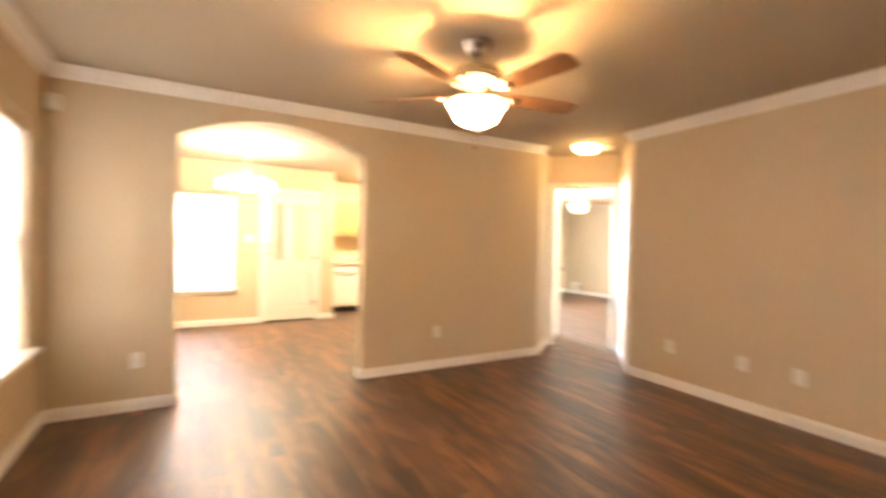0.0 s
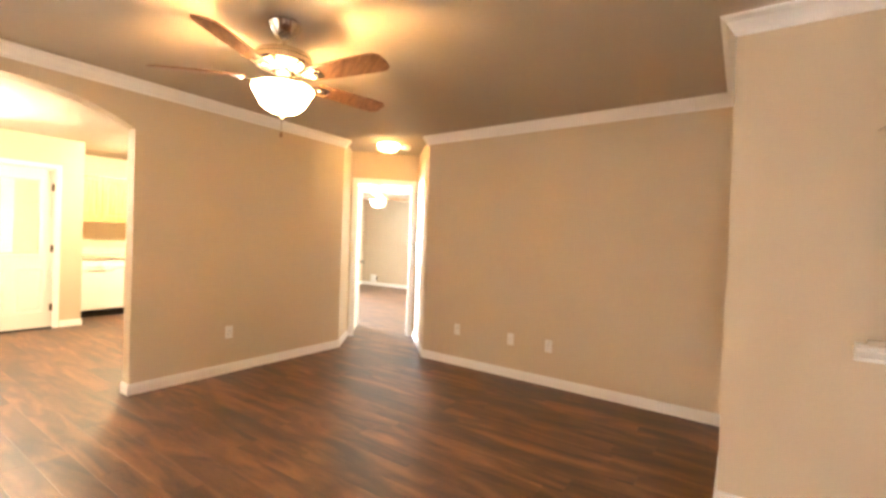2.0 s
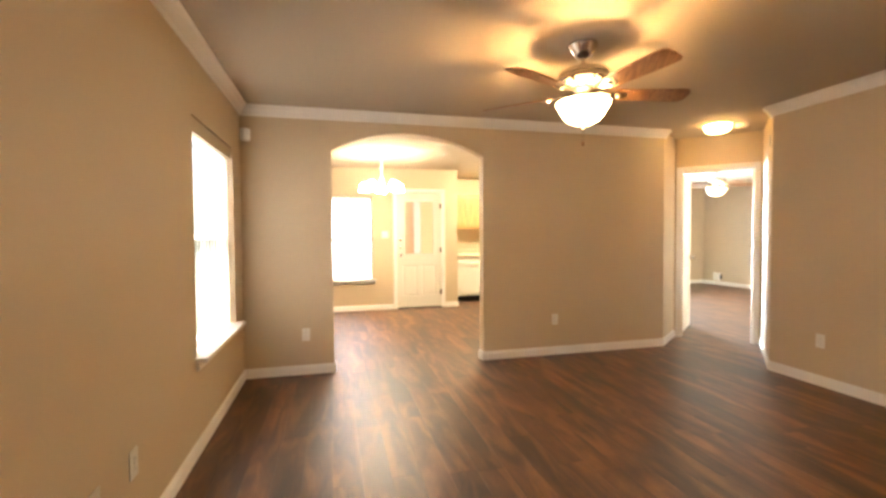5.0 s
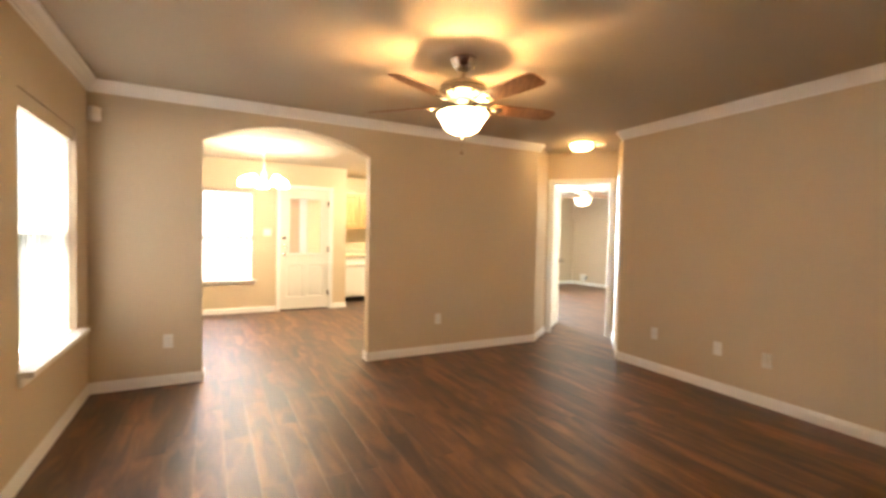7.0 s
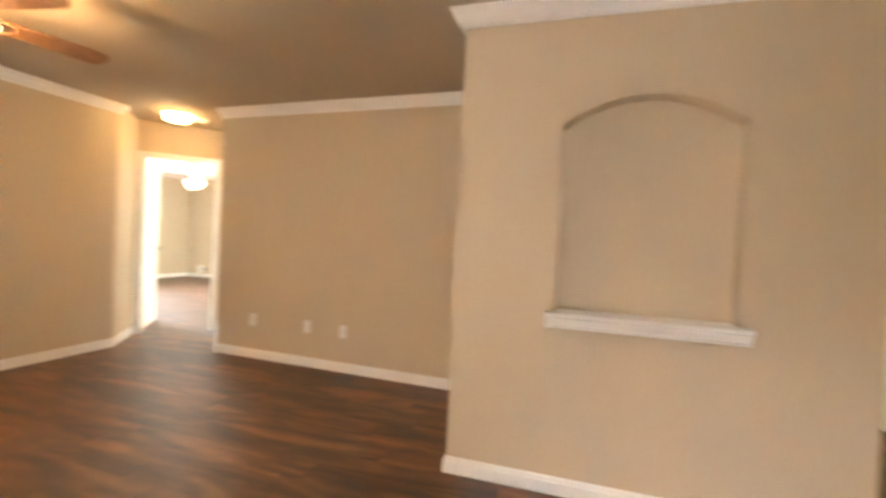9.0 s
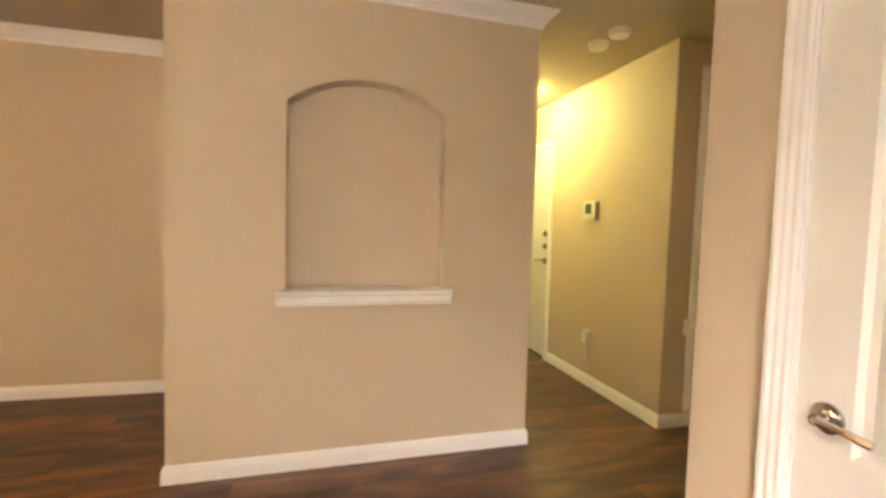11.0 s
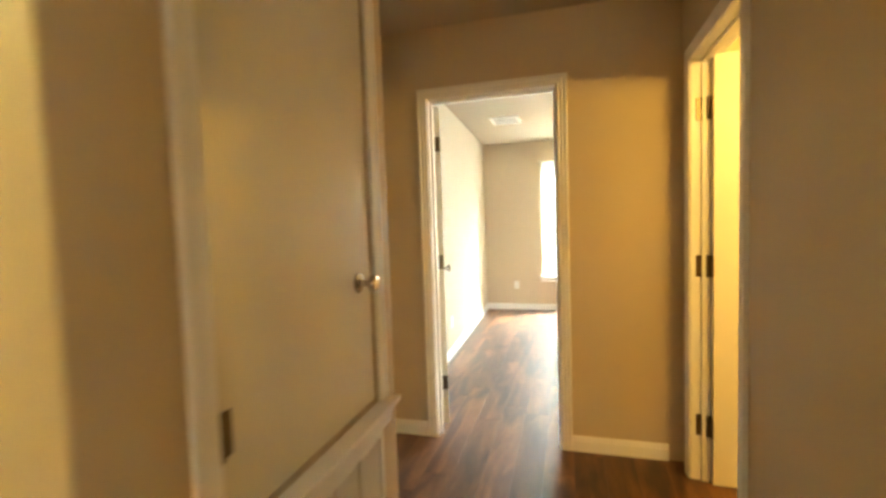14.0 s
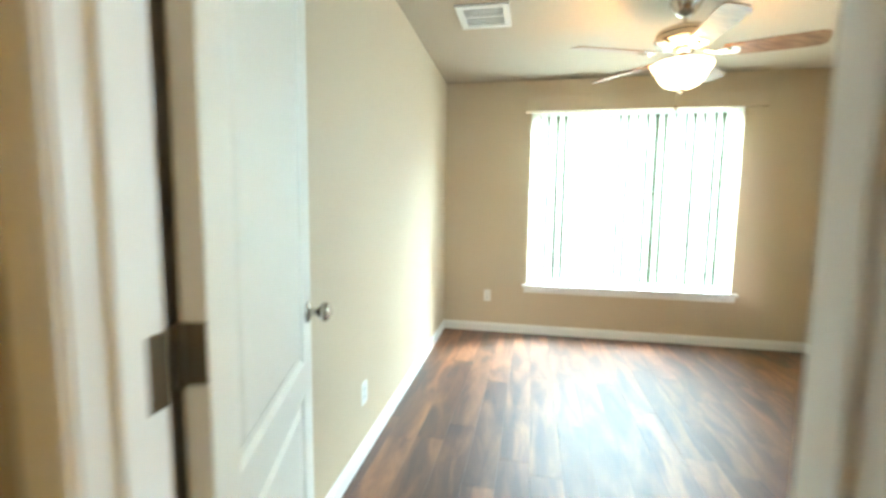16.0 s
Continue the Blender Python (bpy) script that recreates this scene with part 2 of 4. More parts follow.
def sweep(path, normal, profile, closed_profile=True, bm=None):
    """Draws a profile of (sideways, along normal) pairs along a flat mitred path; sideways is to the left of the path as seen from the normal's tip."""
    bm = bm or bmesh.new()
    n = Vector(normal).normalized()
    pts = [Vector(p) for p in path]
    sides = [n.cross(b - a).normalized() for a, b in zip(pts, pts[1:])]
    rings = []
    for k, p in enumerate(pts):
        if k == 0:
            s = sides[0]
        elif k == len(pts) - 1:
            s = sides[-1]
        else:
            s = (sides[k - 1] + sides[k])
            s = s / (1 + sides[k - 1].dot(sides[k]))
        rings.append([bm.verts.new(p + s * a + n * b) for a, b in profile])
    c = len(profile)
    for r, q in zip(rings, rings[1:]):
        for k in range(c):
            j = (k + 1) % c
            bm.faces.new((r[k], r[j], q[j], q[k]))
    bm.faces.new(rings[0])
    bm.faces.new(rings[-1][::-1])
    return bm


def tube(path, radius, steps=8, bm=None):
    """A round bar along a path of points."""
    bm = bm or bmesh.new()
    pts = [Vector(p) for p in path]
    rings = []
    for k, p in enumerate(pts):
        d = (pts[min(k + 1, len(pts) - 1)] - pts[max(k - 1, 0)]).normalized()
        q = d.to_track_quat("Z", "Y").to_matrix()
        rings.append([bm.verts.new(p + q @ Vector((radius * math.cos(a), radius * math.sin(a), 0))) for a in [2 * math.pi * i / steps for i in range(steps)]])
    for r, q in zip(rings, rings[1:]):
        for k in range(steps):
            j = (k + 1) % steps
            bm.faces.new((r[k], r[j], q[j], q[k]))
    bm.faces.new(rings[0][::-1])
    bm.faces.new(rings[-1])
    return bm


def wall(name, p, q, openings=(), arch=None, thick=0.12, z0=0.0, z1=H, label="beige painted drywall", bevel=0.0):
    """A wall whose room face runs from p to q with the room on its left; its thickness lies to the right.
    openings: (start, end, low, high) along the run. arch: (start, end, spring, crown): a segmental arch from the floor (low 0) or from arch[4]."""
    p, q = Vector((*p, 0)), Vector((*q, 0))
    d = (q - p).normalized()
    out = Vector((d.y, -d.x, 0))
    length = (q - p).length
    cuts = {0.0, length}
    for o in openings:
        cuts |= {o[0], o[1]}
    def top(s):
        a, b, spring, crown = arch[:4]
        half, rise = (b - a) / 2, crown - spring
        r = (half * half + rise * rise) / (2 * rise)
        return crown - r + math.sqrt(max(0, r * r - (s - (a + b) / 2) ** 2))
    if arch:
        cuts |= {arch[0] + (arch[1] - arch[0]) * k / 24 for k in range(25)}
    cuts = sorted(cuts)
    levels = sorted({z0, z1} | {z for o in openings for z in o[2:4] if z0 < z < z1})
    prisms = []
    for a, b in zip(cuts, cuts[1:]):
        mid = (a + b) / 2
        if arch and arch[0] < mid < arch[1]:
            prisms.append((a, b, top(a), top(b), z1, z1))
            if len(arch) > 4 and arch[4] > z0:
                prisms.append((a, b, z0, z0, arch[4], arch[4]))
            continue
        for lo, hi in zip(levels, levels[1:]):
            if not any(o[0] < mid < o[1] and o[2] < (lo + hi) / 2 < o[3] for o in openings):
                prisms.append((a, b, lo, lo, hi, hi))
    faces = {}
    for a, b, la, lb, ha, hb in prisms:
        def at(s, z, t):
            v = p + d * s + out * t
            return (round(v.x, 5), round(v.y, 5), round(z, 5))
        f = [at(a, la, 0), at(b, lb, 0), at(b, hb, 0), at(a, ha, 0)]
        k = [at(a, la, thick), at(b, lb, thick), at(b, hb, thick), at(a, ha, thick)]
        for quad in (f, k[::-1], [f[0], k[0], k[1], f[1]], [f[1], k[1], k[2], f[2]], [f[2], k[2], k[3], f[3]], [f[3], k[3], k[0], f[0]]):
            key = frozenset(quad)
            if key in faces:
                del faces[key]
            else:
                faces[key] = quad
    bm = bmesh.new()
    verts = {}
    for quad in faces.values():
        for v in quad:
            if v not in verts:
                verts[v] = bm.verts.new(v)
        bm.faces.new([verts[v] for v in quad])
    bmesh.ops.dissolve_limit(bm, angle_limit=0.002, verts=bm.verts[:], edges=bm.edges[:])
    ob = part(name, bm, PAINT)
    if bevel:
        mod = ob.modifiers.new("rounded_corners", "BEVEL")
        mod.width, mod.segments, mod.limit_method, mod.angle_limit = bevel, 3, "ANGLE", radians(60)
    return tagged(ob, label, "wall", kind="structure")


# ---- plan ----
# Living room: window wall x = W, arch wall y = N, outlet wall from EAST to P2, niche wall x = NX.
W, N, NX, S = -0.47, 4.385, 2.945, -1.16
NY0, NY1 = -1.313, 0.534
HALL_C = 1.65               # the hall's west wall leans from this corner to HALL_W
ENTRY_Y, HALL_W, CLOSET_Y, RECESS_X, BED_Y = -2.245, 1.73, -3.35, 3.38, -4.36
DIN_Y = 7.77
P1, A, B, P2 = (3.955, N), (4.44, 4.76), (5.065, 4.135), (4.265, 3.37)
EAST = (4.18, NY1)          # the outlet wall leans a little from here to P2
E_YAW = math.degrees(math.atan2(P2[0] - EAST[0], P2[1] - EAST[1]))


def on_east(y, z):
    """A place on the outlet wall, turned to face the room."""
    return pose(EAST[0] + (P2[0] - EAST[0]) * (y - EAST[1]) / (P2[1] - EAST[1]), y, z, 0, 0, -90 - E_YAW)



wall("wall_living_window", (W, N), (W, S), [(N - 4.06, N - 3.0, 0.57, 2.0), (N - 0.85, N + 0.31, 0.57, 2.0)], label="beige painted drywall with a window opening")
wall("wall_living_south", (W - 0.12, S), (HALL_C, S), [(0.643 - W + 0.12, 1.383 - W + 0.12, -1, 2.04)], label="beige painted drywall with a closet door")
wall("wall_living_arch", P1, (W - 0.12, N), arch=(P1[0] - 1.80, P1[0] - 0.313, 2.075, 2.265), label="beige painted drywall with an arched opening to the dining room")
wall("wall_vestibule_left", A, P1, label="beige painted drywall beside the bedroom door")
wall("wall_vestibule_door", B, A, [(0.07, 0.884 - 0.07, -1, 2.04)], label="beige painted drywall round an open bedroom door")
wall("wall_vestibule_right", P2, B, label="beige painted drywall beside the bedroom door")
wall("wall_living_outlets", EAST, P2, label="long plain beige painted drywall with three outlets")
wall("wall_living_return", (NX + 0.1, NY1), (EAST[0] + 0.12, NY1), label="beige painted drywall return")
wall("wall_niche", (NX, NY0), (NX, NY1), arch=(0.528, 1.324, 1.832, 1.967, 0.91), thick=0.11, label="beige painted drywall with a shallow arched niche")
tagged(part("wall_niche_back", box((NX + 0.11, NY0 + 0.012, 0), (NX + 0.2, NY1 - 0.012, H)), PAINT), "beige painted drywall at the back of the niche", "wall", kind="structure")
wall("wall_entry_north", (5.47, NY0), (NX + 0.1, NY0), label="beige painted drywall of the entry")
wall("wall_entry_south", (NX - 0.005, ENTRY_Y), (5.47, ENTRY_Y), [(4.435 - NX, 5.205 - NX, -1, 2.04)], label="beige painted drywall with the front door and a thermostat")
wall("wall_entry_end", (5.35, ENTRY_Y), (5.35, NY0), [(0.09, 0.83, -1, 2.04)], label="beige painted drywall with an open doorway")
wall("wall_closet", (NX - 0.005, CLOSET_Y), (NX - 0.005, ENTRY_Y - 0.12), [(0.15, 0.86, 0.70, 2.235), (0.15, 0.92, 0.10, 0.60)], label="beige painted drywall with an air handler closet")
wall("wall_recess_side", (RECESS_X, CLOSET_Y), (NX + 0.115, CLOSET_Y), label="beige painted drywall")
wall("wall_recess", (RECESS_X, BED_Y), (RECESS_X, CLOSET_Y), label="beige painted drywall")
wall("wall_bedroom_door", (HALL_W - 0.12, BED_Y), (RECESS_X + 0.24, BED_Y), [(2.35 - HALL_W + 0.12, 3.09 - HALL_W + 0.12, -1, 2.04)], thick=0.112, label="beige painted drywall with an open bedroom door")
wall("wall_hall_corner", (HALL_C, S - 0.12), (HALL_W, -3.3), label="beige painted drywall beside the bathroom door")
wall("wall_hall_west", (HALL_W, -3.3), (HALL_W, BED_Y), [(0.25, 0.90, -1, 2.04)], label="beige painted drywall with an open bathroom door")
wall("wall_bath_north", (HALL_W - 0.12, -2.3), (0.2, -2.3), label="beige painted drywall")
wall("wall_bath_west", (0.3, -2.3), (0.3, BED_Y), label="beige painted drywall")
# dining room and kitchen
wall("wall_dining_north", (2.49, DIN_Y), (W - 0.12, DIN_Y), [(2.49 - 2.2, 2.49 - 1.39, -1, 2.04), (2.49 - 0.98, 2.49 + 0.36, 0.53, 1.97)], label="beige painted drywall with a window and an outside door")
wall("wall_dining_west", (W, DIN_Y), (W, N + 0.12), label="beige painted drywall")
wall("wall_kitchen_side", (2.49, 8.9), (2.49, DIN_Y + 0.12), label="beige painted drywall")
wall("wall_kitchen_back", (4.44, 8.9), (2.37, 8.9), label="beige painted drywall behind kitchen cabinets")
wall("wall_kitchen_east", (4.44, 4.86), (4.44, 9.02), label="beige painted drywall")
# bedroom behind the vestibule
wall("wall_hall_bedroom_west", (4.56, 9.67), (4.56, 4.9), label="beige painted drywall", thick=0.1)
wall("wall_hall_bedroom_south", (5.18, 4.02), (9.72, 4.02), label="beige painted drywall")
wall("wall_hall_bedroom_east", (9.6, 4.02), (9.6, 9.67), label="pale painted drywall")
wall("wall_hall_bedroom_north", (9.6, 9.55), (4.56, 9.55), [(9.6 - 7.12, 9.6 - 5.92, 0.73, 1.93)], label="beige painted drywall with a window")
# bedroom at the end of the hall
BW, BE, BS, BN = 0.2, 3.495, -8.37, BED_Y - 0.112
# The opening here is added, to let in the unseen side light.
wall("wall_bedroom_west", (BW, BN), (BW, BS), [(BN + 5.4, BN + 6.6, 0.9, 2.1)], label="beige painted drywall with a window")
wall("wall_bedroom_south", (BW - 0.12, BS), (BE + 0.12, BS), [(0.83 - BW + 0.12, 2.65 - BW + 0.12, 0.49, 2.17)], label="beige painted drywall with a wide window")
wall("wall_bedroom_east", (BE - 0.015, BS), (BE - 0.12, BN), label="pale beige painted drywall")
wall("wall_bedroom_north", (HALL_W - 0.12, BN), (BW - 0.12, BN), label="beige painted drywall")
# den behind the entry
wall("wall_den_south", (5.47, -2.6), (8.52, -2.6), label="beige painted drywall")
wall("wall_den_east", (8.4, -2.6), (8.4, 0.6), [(0.8, 1.9, 0.9, 2.0)], label="beige painted drywall with a window")
wall("wall_den_north", (8.52, 0.5), (5.47, 0.5), label="beige painted drywall")
wall("wall_den_west", (5.47, 0.5), (5.47, NY0), label="beige painted drywall")
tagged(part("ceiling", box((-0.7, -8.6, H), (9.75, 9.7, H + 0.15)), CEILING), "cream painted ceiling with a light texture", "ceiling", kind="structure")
tagged(part("ground", box((-600, -600, -0.45), (600, 600, -0.25)), GRASS), "green lawn around the house", "ground", kind="structure")
FLOOR = tagged(part("floor", box((-0.7, -8.6, -0.3), (9.75, 9.7, -0.012)), SUBFLOOR), "dark brown wood laminate plank floor", "floor", kind="structure")
# Made-up sheet outside that keeps bright sky out of the blind gaps.
tagged(part("backdrop", box((-8, -15.2, -0.3), (12, -15.0, 4.5)), material("olive_backdrop", (0.10, 0.11, 0.05), 0.9, vary=0.5, scale=2.5, grain=0.8, grain_scale=12)), "plain dull green sheet added far behind the bedroom window", "backdrop", kind="structure")

# ---- trim ----
BASE = [(0, 0), (0.014, 0), (0.014, 0.062), (0.010, 0.070), (0.010, 0.078), (0.004, 0.088), (0, 0.088)]
CROWN = [(0, 0), (0, -0.088), (0.012, -0.088), (0.016, -0.072), (0.030, -0.058), (0.048, -0.028), (0.062, -0.018), (0.070, -0.012), (0.074, 0)]
CASING = [(0, 0), (0, 0.010), (0.006, 0.014), (0.018, 0.012), (0.026, 0.016), (0.038, 0.014), (0.045, 0.019), (0.056, 0.017), (0.058, 0)]


def baseboard(path, label="white painted baseboard along the floor"):
    bm = sweep([(x, y, 0) for x, y in path], (0, 0, 1), BASE)
    return tagged(part("baseboard", bm, TRIM), label, "baseboard", kind="structure")


def crown(path):
    bm = sweep([(x, y, H) for x, y in path], (0, 0, 1), CROWN)
    return tagged(part("crown_moulding", bm, TRIM), "white painted crown moulding under the ceiling", "moulding", kind="structure")


baseboard([(0.313, N + 0.12), (0.313, N), (W, N), (W, S), (0.583, S)])
baseboard([(1.444, S), (HALL_C, S), (HALL_C, S - 0.12), (HALL_W, -3.3), (HALL_W, -3.49)])
baseboard([(1.80, BED_Y), (2.292, BED_Y)])
baseboard([(3.148, BED_Y), (RECESS_X, BED_Y), (RECESS_X, CLOSET_Y), (NX - 0.005, CLOSET_Y), (NX - 0.005, ENTRY_Y), (4.364, ENTRY_Y)])
baseboard([(5.266, ENTRY_Y), (5.35, ENTRY_Y)])
baseboard([(5.35, NY0), (NX, NY0), (NX, NY1), EAST, P2, (B[0] - 0.02, B[1] - 0.02)])
baseboard([(A[0] - 0.02, A[1] - 0.02), P1, (1.80, N), (1.80, N + 0.12)])
baseboard([(2.49, 8.3), (2.49, DIN_Y), (2.266, DIN_Y)])
baseboard([(1.324, DIN_Y), (W, DIN_Y), (W, N + 0.12), (0.305, N + 0.12)])
baseboard([(BW, BN), (BW, BS), (BE - 0.015, BS), (BE - 0.12, BN), (3.152, BN)])
baseboard([(5.3, 4.02), (9.6, 4.02), (9.6, 9.55), (4.56, 9.55), (4.56, 4.95)])
crown([(P1[0] + 0.07, P1[1] + 0.07), P1, (W, N), (W, S), (HALL_C, S), (HALL_C, S - 0.06)])
crown([(NX + 0.06, NY0), (NX, NY0), (NX, NY1), EAST, P2, (P2[0] + 0.06, P2[1] + 0.06)])


def casing(p, q, normal, top=2.035):
    """Door casing round an opening from p to q (left to right as seen from the room)."""
    a, b = Vector((*p, 0)), Vector((*q, 0))
    path = [b, b + Vector((0, 0, top)), a + Vector((0, 0, top)), a]
    bm = sweep(path[::-1], normal, CASING)
    return tagged(part("door_casing", bm, TRIM), "white moulded door casing", "casing", kind="structure")


def jamb(p, q, out, depth, top=2.035):
    """The lining of a doorway with its stop; out points through the wall."""
    a, b, o = Vector((*p, 0)), Vector((*q, 0)), Vector((*out, 0)).normalized()
    d = (b - a).normalized()
    bm = bmesh.new()
    t = 0.006
    for c0, c1, lo, hi in ((a, a + d * t, 0, top + 0.004), (b - d * t, b, 0, top + 0.004), (a + d * t, b - d * t, top - t + 0.004, top + 0.004)):
        v = [c + o * k + Vector((0, 0, z)) for z in (lo, hi) for c, k in ((c0, -0.003), (c1, -0.003), (c1, depth + 0.003), (c0, depth + 0.003))]
        vs = [bm.verts.new(x) for x in v]
        for f in ((0, 1, 2, 3), (7, 6, 5, 4), (0, 4, 5, 1), (1, 5, 6, 2), (2, 6, 7, 3), (3, 7, 4, 0)):
            bm.faces.new([vs[i] for i in f])
    mid, w = depth * 0.5, 0.012
    for c0, c1, lo, hi in ((a + d * t, a + d * (t + w), 0, top - t), (b - d * (t + w), b - d * t, 0, top - t), (a + d * (t + w), b - d * (t + w), top - t - w, top - t)):
        v = [c + o * k + Vector((0, 0, z)) for z in (lo, hi) for c, k in ((c0, mid - 0.018), (c1, mid - 0.018), (c1, mid + 0.018), (c0, mid + 0.018))]
        vs = [bm.verts.new(x) for x in v]
        for f in ((0, 1, 2, 3), (7, 6, 5, 4), (0, 4, 5, 1), (1, 5, 6, 2), (2, 6, 7, 3), (3, 7, 4, 0)):
            bm.faces.new([vs[i] for i in f])
    return tagged(part("door_jamb", bm, TRIM), "white painted door jamb with a stop", "jamb", kind="structure")


# ---- doors ----


def panel_leaf(w, h, panels, t=0.035):
    """A moulded leaf in x 0..w, y 0..t, z 0..h; panels: (x0, x1, z0, z1) raised fields with a sunk border on both faces."""
    bm = bmesh.new()
    xs = sorted({0, w} | {v for p in panels for v in p[:2]})
    zs = sorted({0, h} | {v for p in panels for v in p[2:]})
    for face, s in ((0.0, 1), (t, -1)):
        for x0, x1 in zip(xs, xs[1:]):
            for z0, z1 in zip(zs, zs[1:]):
                mid = ((x0 + x1) / 2, (z0 + z1) / 2)
                if any(p[0] < mid[0] < p[1] and p[2] < mid[1] < p[3] for p in panels):
                    rings = []
                    for inset, depth in ((0, 0), (0.012, 0.009), (0.028, 0.010), (0.045, 0.003)):
                        y = face + s * depth
                        rings.append([bm.verts.new(c) for c in ((x0 + inset, y, z0 + inset), (x1 - inset, y, z0 + inset), (x1 - inset, y, z1 - inset), (x0 + inset, y, z1 - inset))])
                    for r, q in zip(rings, rings[1:]):
                        for k in range(4):
                            bm.faces.new((r[k], r[(k + 1) % 4], q[(k + 1) % 4], q[k]))
                    bm.faces.new(rings[-1])
                else:
                    bm.faces.new([bm.verts.new(c) for c in ((x0, face, z0), (x1, face, z0), (x1, face, z1), (x0, face, z1))])
    for c in (((0, 0, 0), (0, t, 0), (0, t, h), (0, 0, h)), ((w, 0, 0), (w, t, 0), (w, t, h), (w, 0, h)), ((0, 0, h), (w, 0, h), (w, t, h), (0, t, h)), ((0, 0, 0), (w, 0, 0), (w, t, 0), (0, t, 0))):
        bm.faces.new([bm.verts.new(v) for v in c])
    bmesh.ops.remove_doubles(bm, verts=bm.verts[:], dist=0.0002)
    return bm


def hinge(parent, x, y, z):
    bm = box((x - 0.032, y - 0.002, z - 0.045), (x + 0.032, y + 0.002, z + 0.045), 0.001, seg=1)
    lathe([(0, -0.048), (0.006, -0.048), (0.006, 0.048), (0, 0.048)], 10, bm, Matrix.Translation((x, y - 0.005, z)))
    return part("hinge", bm, BRONZE, parent, "aged metal hinge")


def knob(parent, x, z, t=0.035, both=True):
    """A round door knob on its rosette, on one or both faces of a leaf."""
    ob = None
    for side in ((-1, 1) if both else (-1,)):
        prof = [(0, 0), (0.032, 0), (0.032, 0.005), (0.026, 0.010), (0.011, 0.013), (0.010, 0.030), (0.016, 0.036), (0.027, 0.044), (0.029, 0.056), (0.024, 0.066), (0.010, 0.071), (0, 0.0715)]
        m = Matrix.Translation((x, 0 if side < 0 else t, z)) @ Matrix.Rotation(radians(90 if side < 0 else -90), 4, "X")
        ob = part("door_knob", lathe(prof, 20, None, m), NICKEL, parent, "brushed nickel round knob", smooth=True)
    return ob


def lever(parent, x, z, turn=1, t=0.035):
    prof = [(0, 0), (0.033, 0), (0.033, 0.006), (0.024, 0.012), (0.012, 0.014), (0.012, 0.04), (0, 0.04)]
    bm = lathe(prof, 20, None, Matrix.Translation((x, 0, z)) @ Matrix.Rotation(radians(90), 4, "X"))
    tube([(x, -0.036, z), (x + turn * 0.02, -0.05, z + 0.004), (x + turn * 0.06, -0.052, z + 0.003), (x + turn * 0.105, -0.046, z - 0.004)], 0.009, 8, bm)
    return part("door_handle", bm, NICKEL, parent, "brushed nickel lever handle", smooth=True)


def deadbolt(parent, x, z):
    bm = lathe([(0, 0), (0.030, 0), (0.030, 0.008), (0.022, 0.014), (0, 0.014)], 18, None, Matrix.Translation((x, 0, z)) @ Matrix.Rotation(radians(90), 4, "X"))
    box((x - 0.005, -0.032, z - 0.015), (x + 0.005, -0.012, z + 0.015), 0.002, bm)
    return part("deadbolt", bm, NICKEL, parent, "metal deadbolt turn", smooth=True)


def two_panel(w, h=2.02):
    s = 0.11
    return [(s, w - s, 0.80, h - 0.12), (s, w - s, 0.22, 0.705)]


# bedroom door at the end of the hall, open against the wall: leaf x runs from the hinge, its y 0 face looks at the opening
d = thing("door_1", pose(3.062, -4.525, 0.01, 0, 0, -72.5), "white two-panel door, open into the bedroom", "door", kind="structure")
part("leaf", panel_leaf(0.745, 2.02, two_panel(0.745)), DOOR, d)
for z in (0.27, 1.05, 1.79):
    part("hinge", lathe([(0, -0.045), (0.007, -0.045), (0.007, 0.045), (0, 0.045)], 10, box((-0.003, 0.002, z - 0.045), (0.0, 0.033, z + 0.045)), Matrix.Translation((-0.006, 0.036, z))), BRONZE, d, "aged metal hinge")
    tagged(part("hinge_plate", box((3.080, -4.476, z - 0.045), (3.0845, -4.425, z + 0.055), 0.001, seg=1), BRONZE), "aged metal hinge plate on the white jamb", "hinge", kind="structure")
knob(d, 0.68, 0.94)
casing((3.09, BED_Y), (2.35, BED_Y), (0, 1, 0))
casing((2.35, BN), (3.092, BN), (0, -1, 0))
jamb((2.35, BED_Y), (3.09, BED_Y), (0, -1), 0.112)

# bathroom door on the hall's west side, open inwards at a right angle
d = thing("door_2", pose(1.65, -4.14, 0.01, 0, 0, 180), "white two-panel door, open into a lit bathroom", "door", kind="structure")
part("leaf", panel_leaf(0.64, 2.02, two_panel(0.64)), DOOR, d)
for z in (0.27, 1.05, 1.79):
    part("hinge", lathe([(0, -0.052), (0.010, -0.052), (0.010, 0.052), (0, 0.052)], 10, box((-0.004, 0.002, z - 0.05), (0.0, 0.033, z + 0.05)), Matrix.Translation((-0.011, 0.042, z))), BRONZE, d, "aged metal hinge")
    tagged(part("hinge_plate", box((1.632, -4.197, z - 0.042), (1.712, -4.191, z + 0.062), 0.001, seg=1), BRONZE), "aged metal hinge plate on the white jamb", "hinge", kind="structure")
knob(d, 0.58, 0.94)
casing((HALL_W, -4.20), (HALL_W, -3.55), (1, 0, 0))
jamb((HALL_W, -4.20), (HALL_W, -3.55), (-1, 0), 0.12)

# closed closet door on the south wall of the living room
d = thing("door_3", pose(1.380, S - 0.008, 0.01, 0, 0, 180), "closed white two-panel closet door", "door", kind="structure")
part("leaf", panel_leaf(0.736, 2.02, two_panel(0.736)), DOOR, d).matrix_basis = pose(0, 0, 0)
lever(d, 0.065, 0.865, 1)
casing((1.385, S), (0.641, S), (0, 1, 0))
jamb((0.641, S), (1.385, S), (0, -1), 0.12)

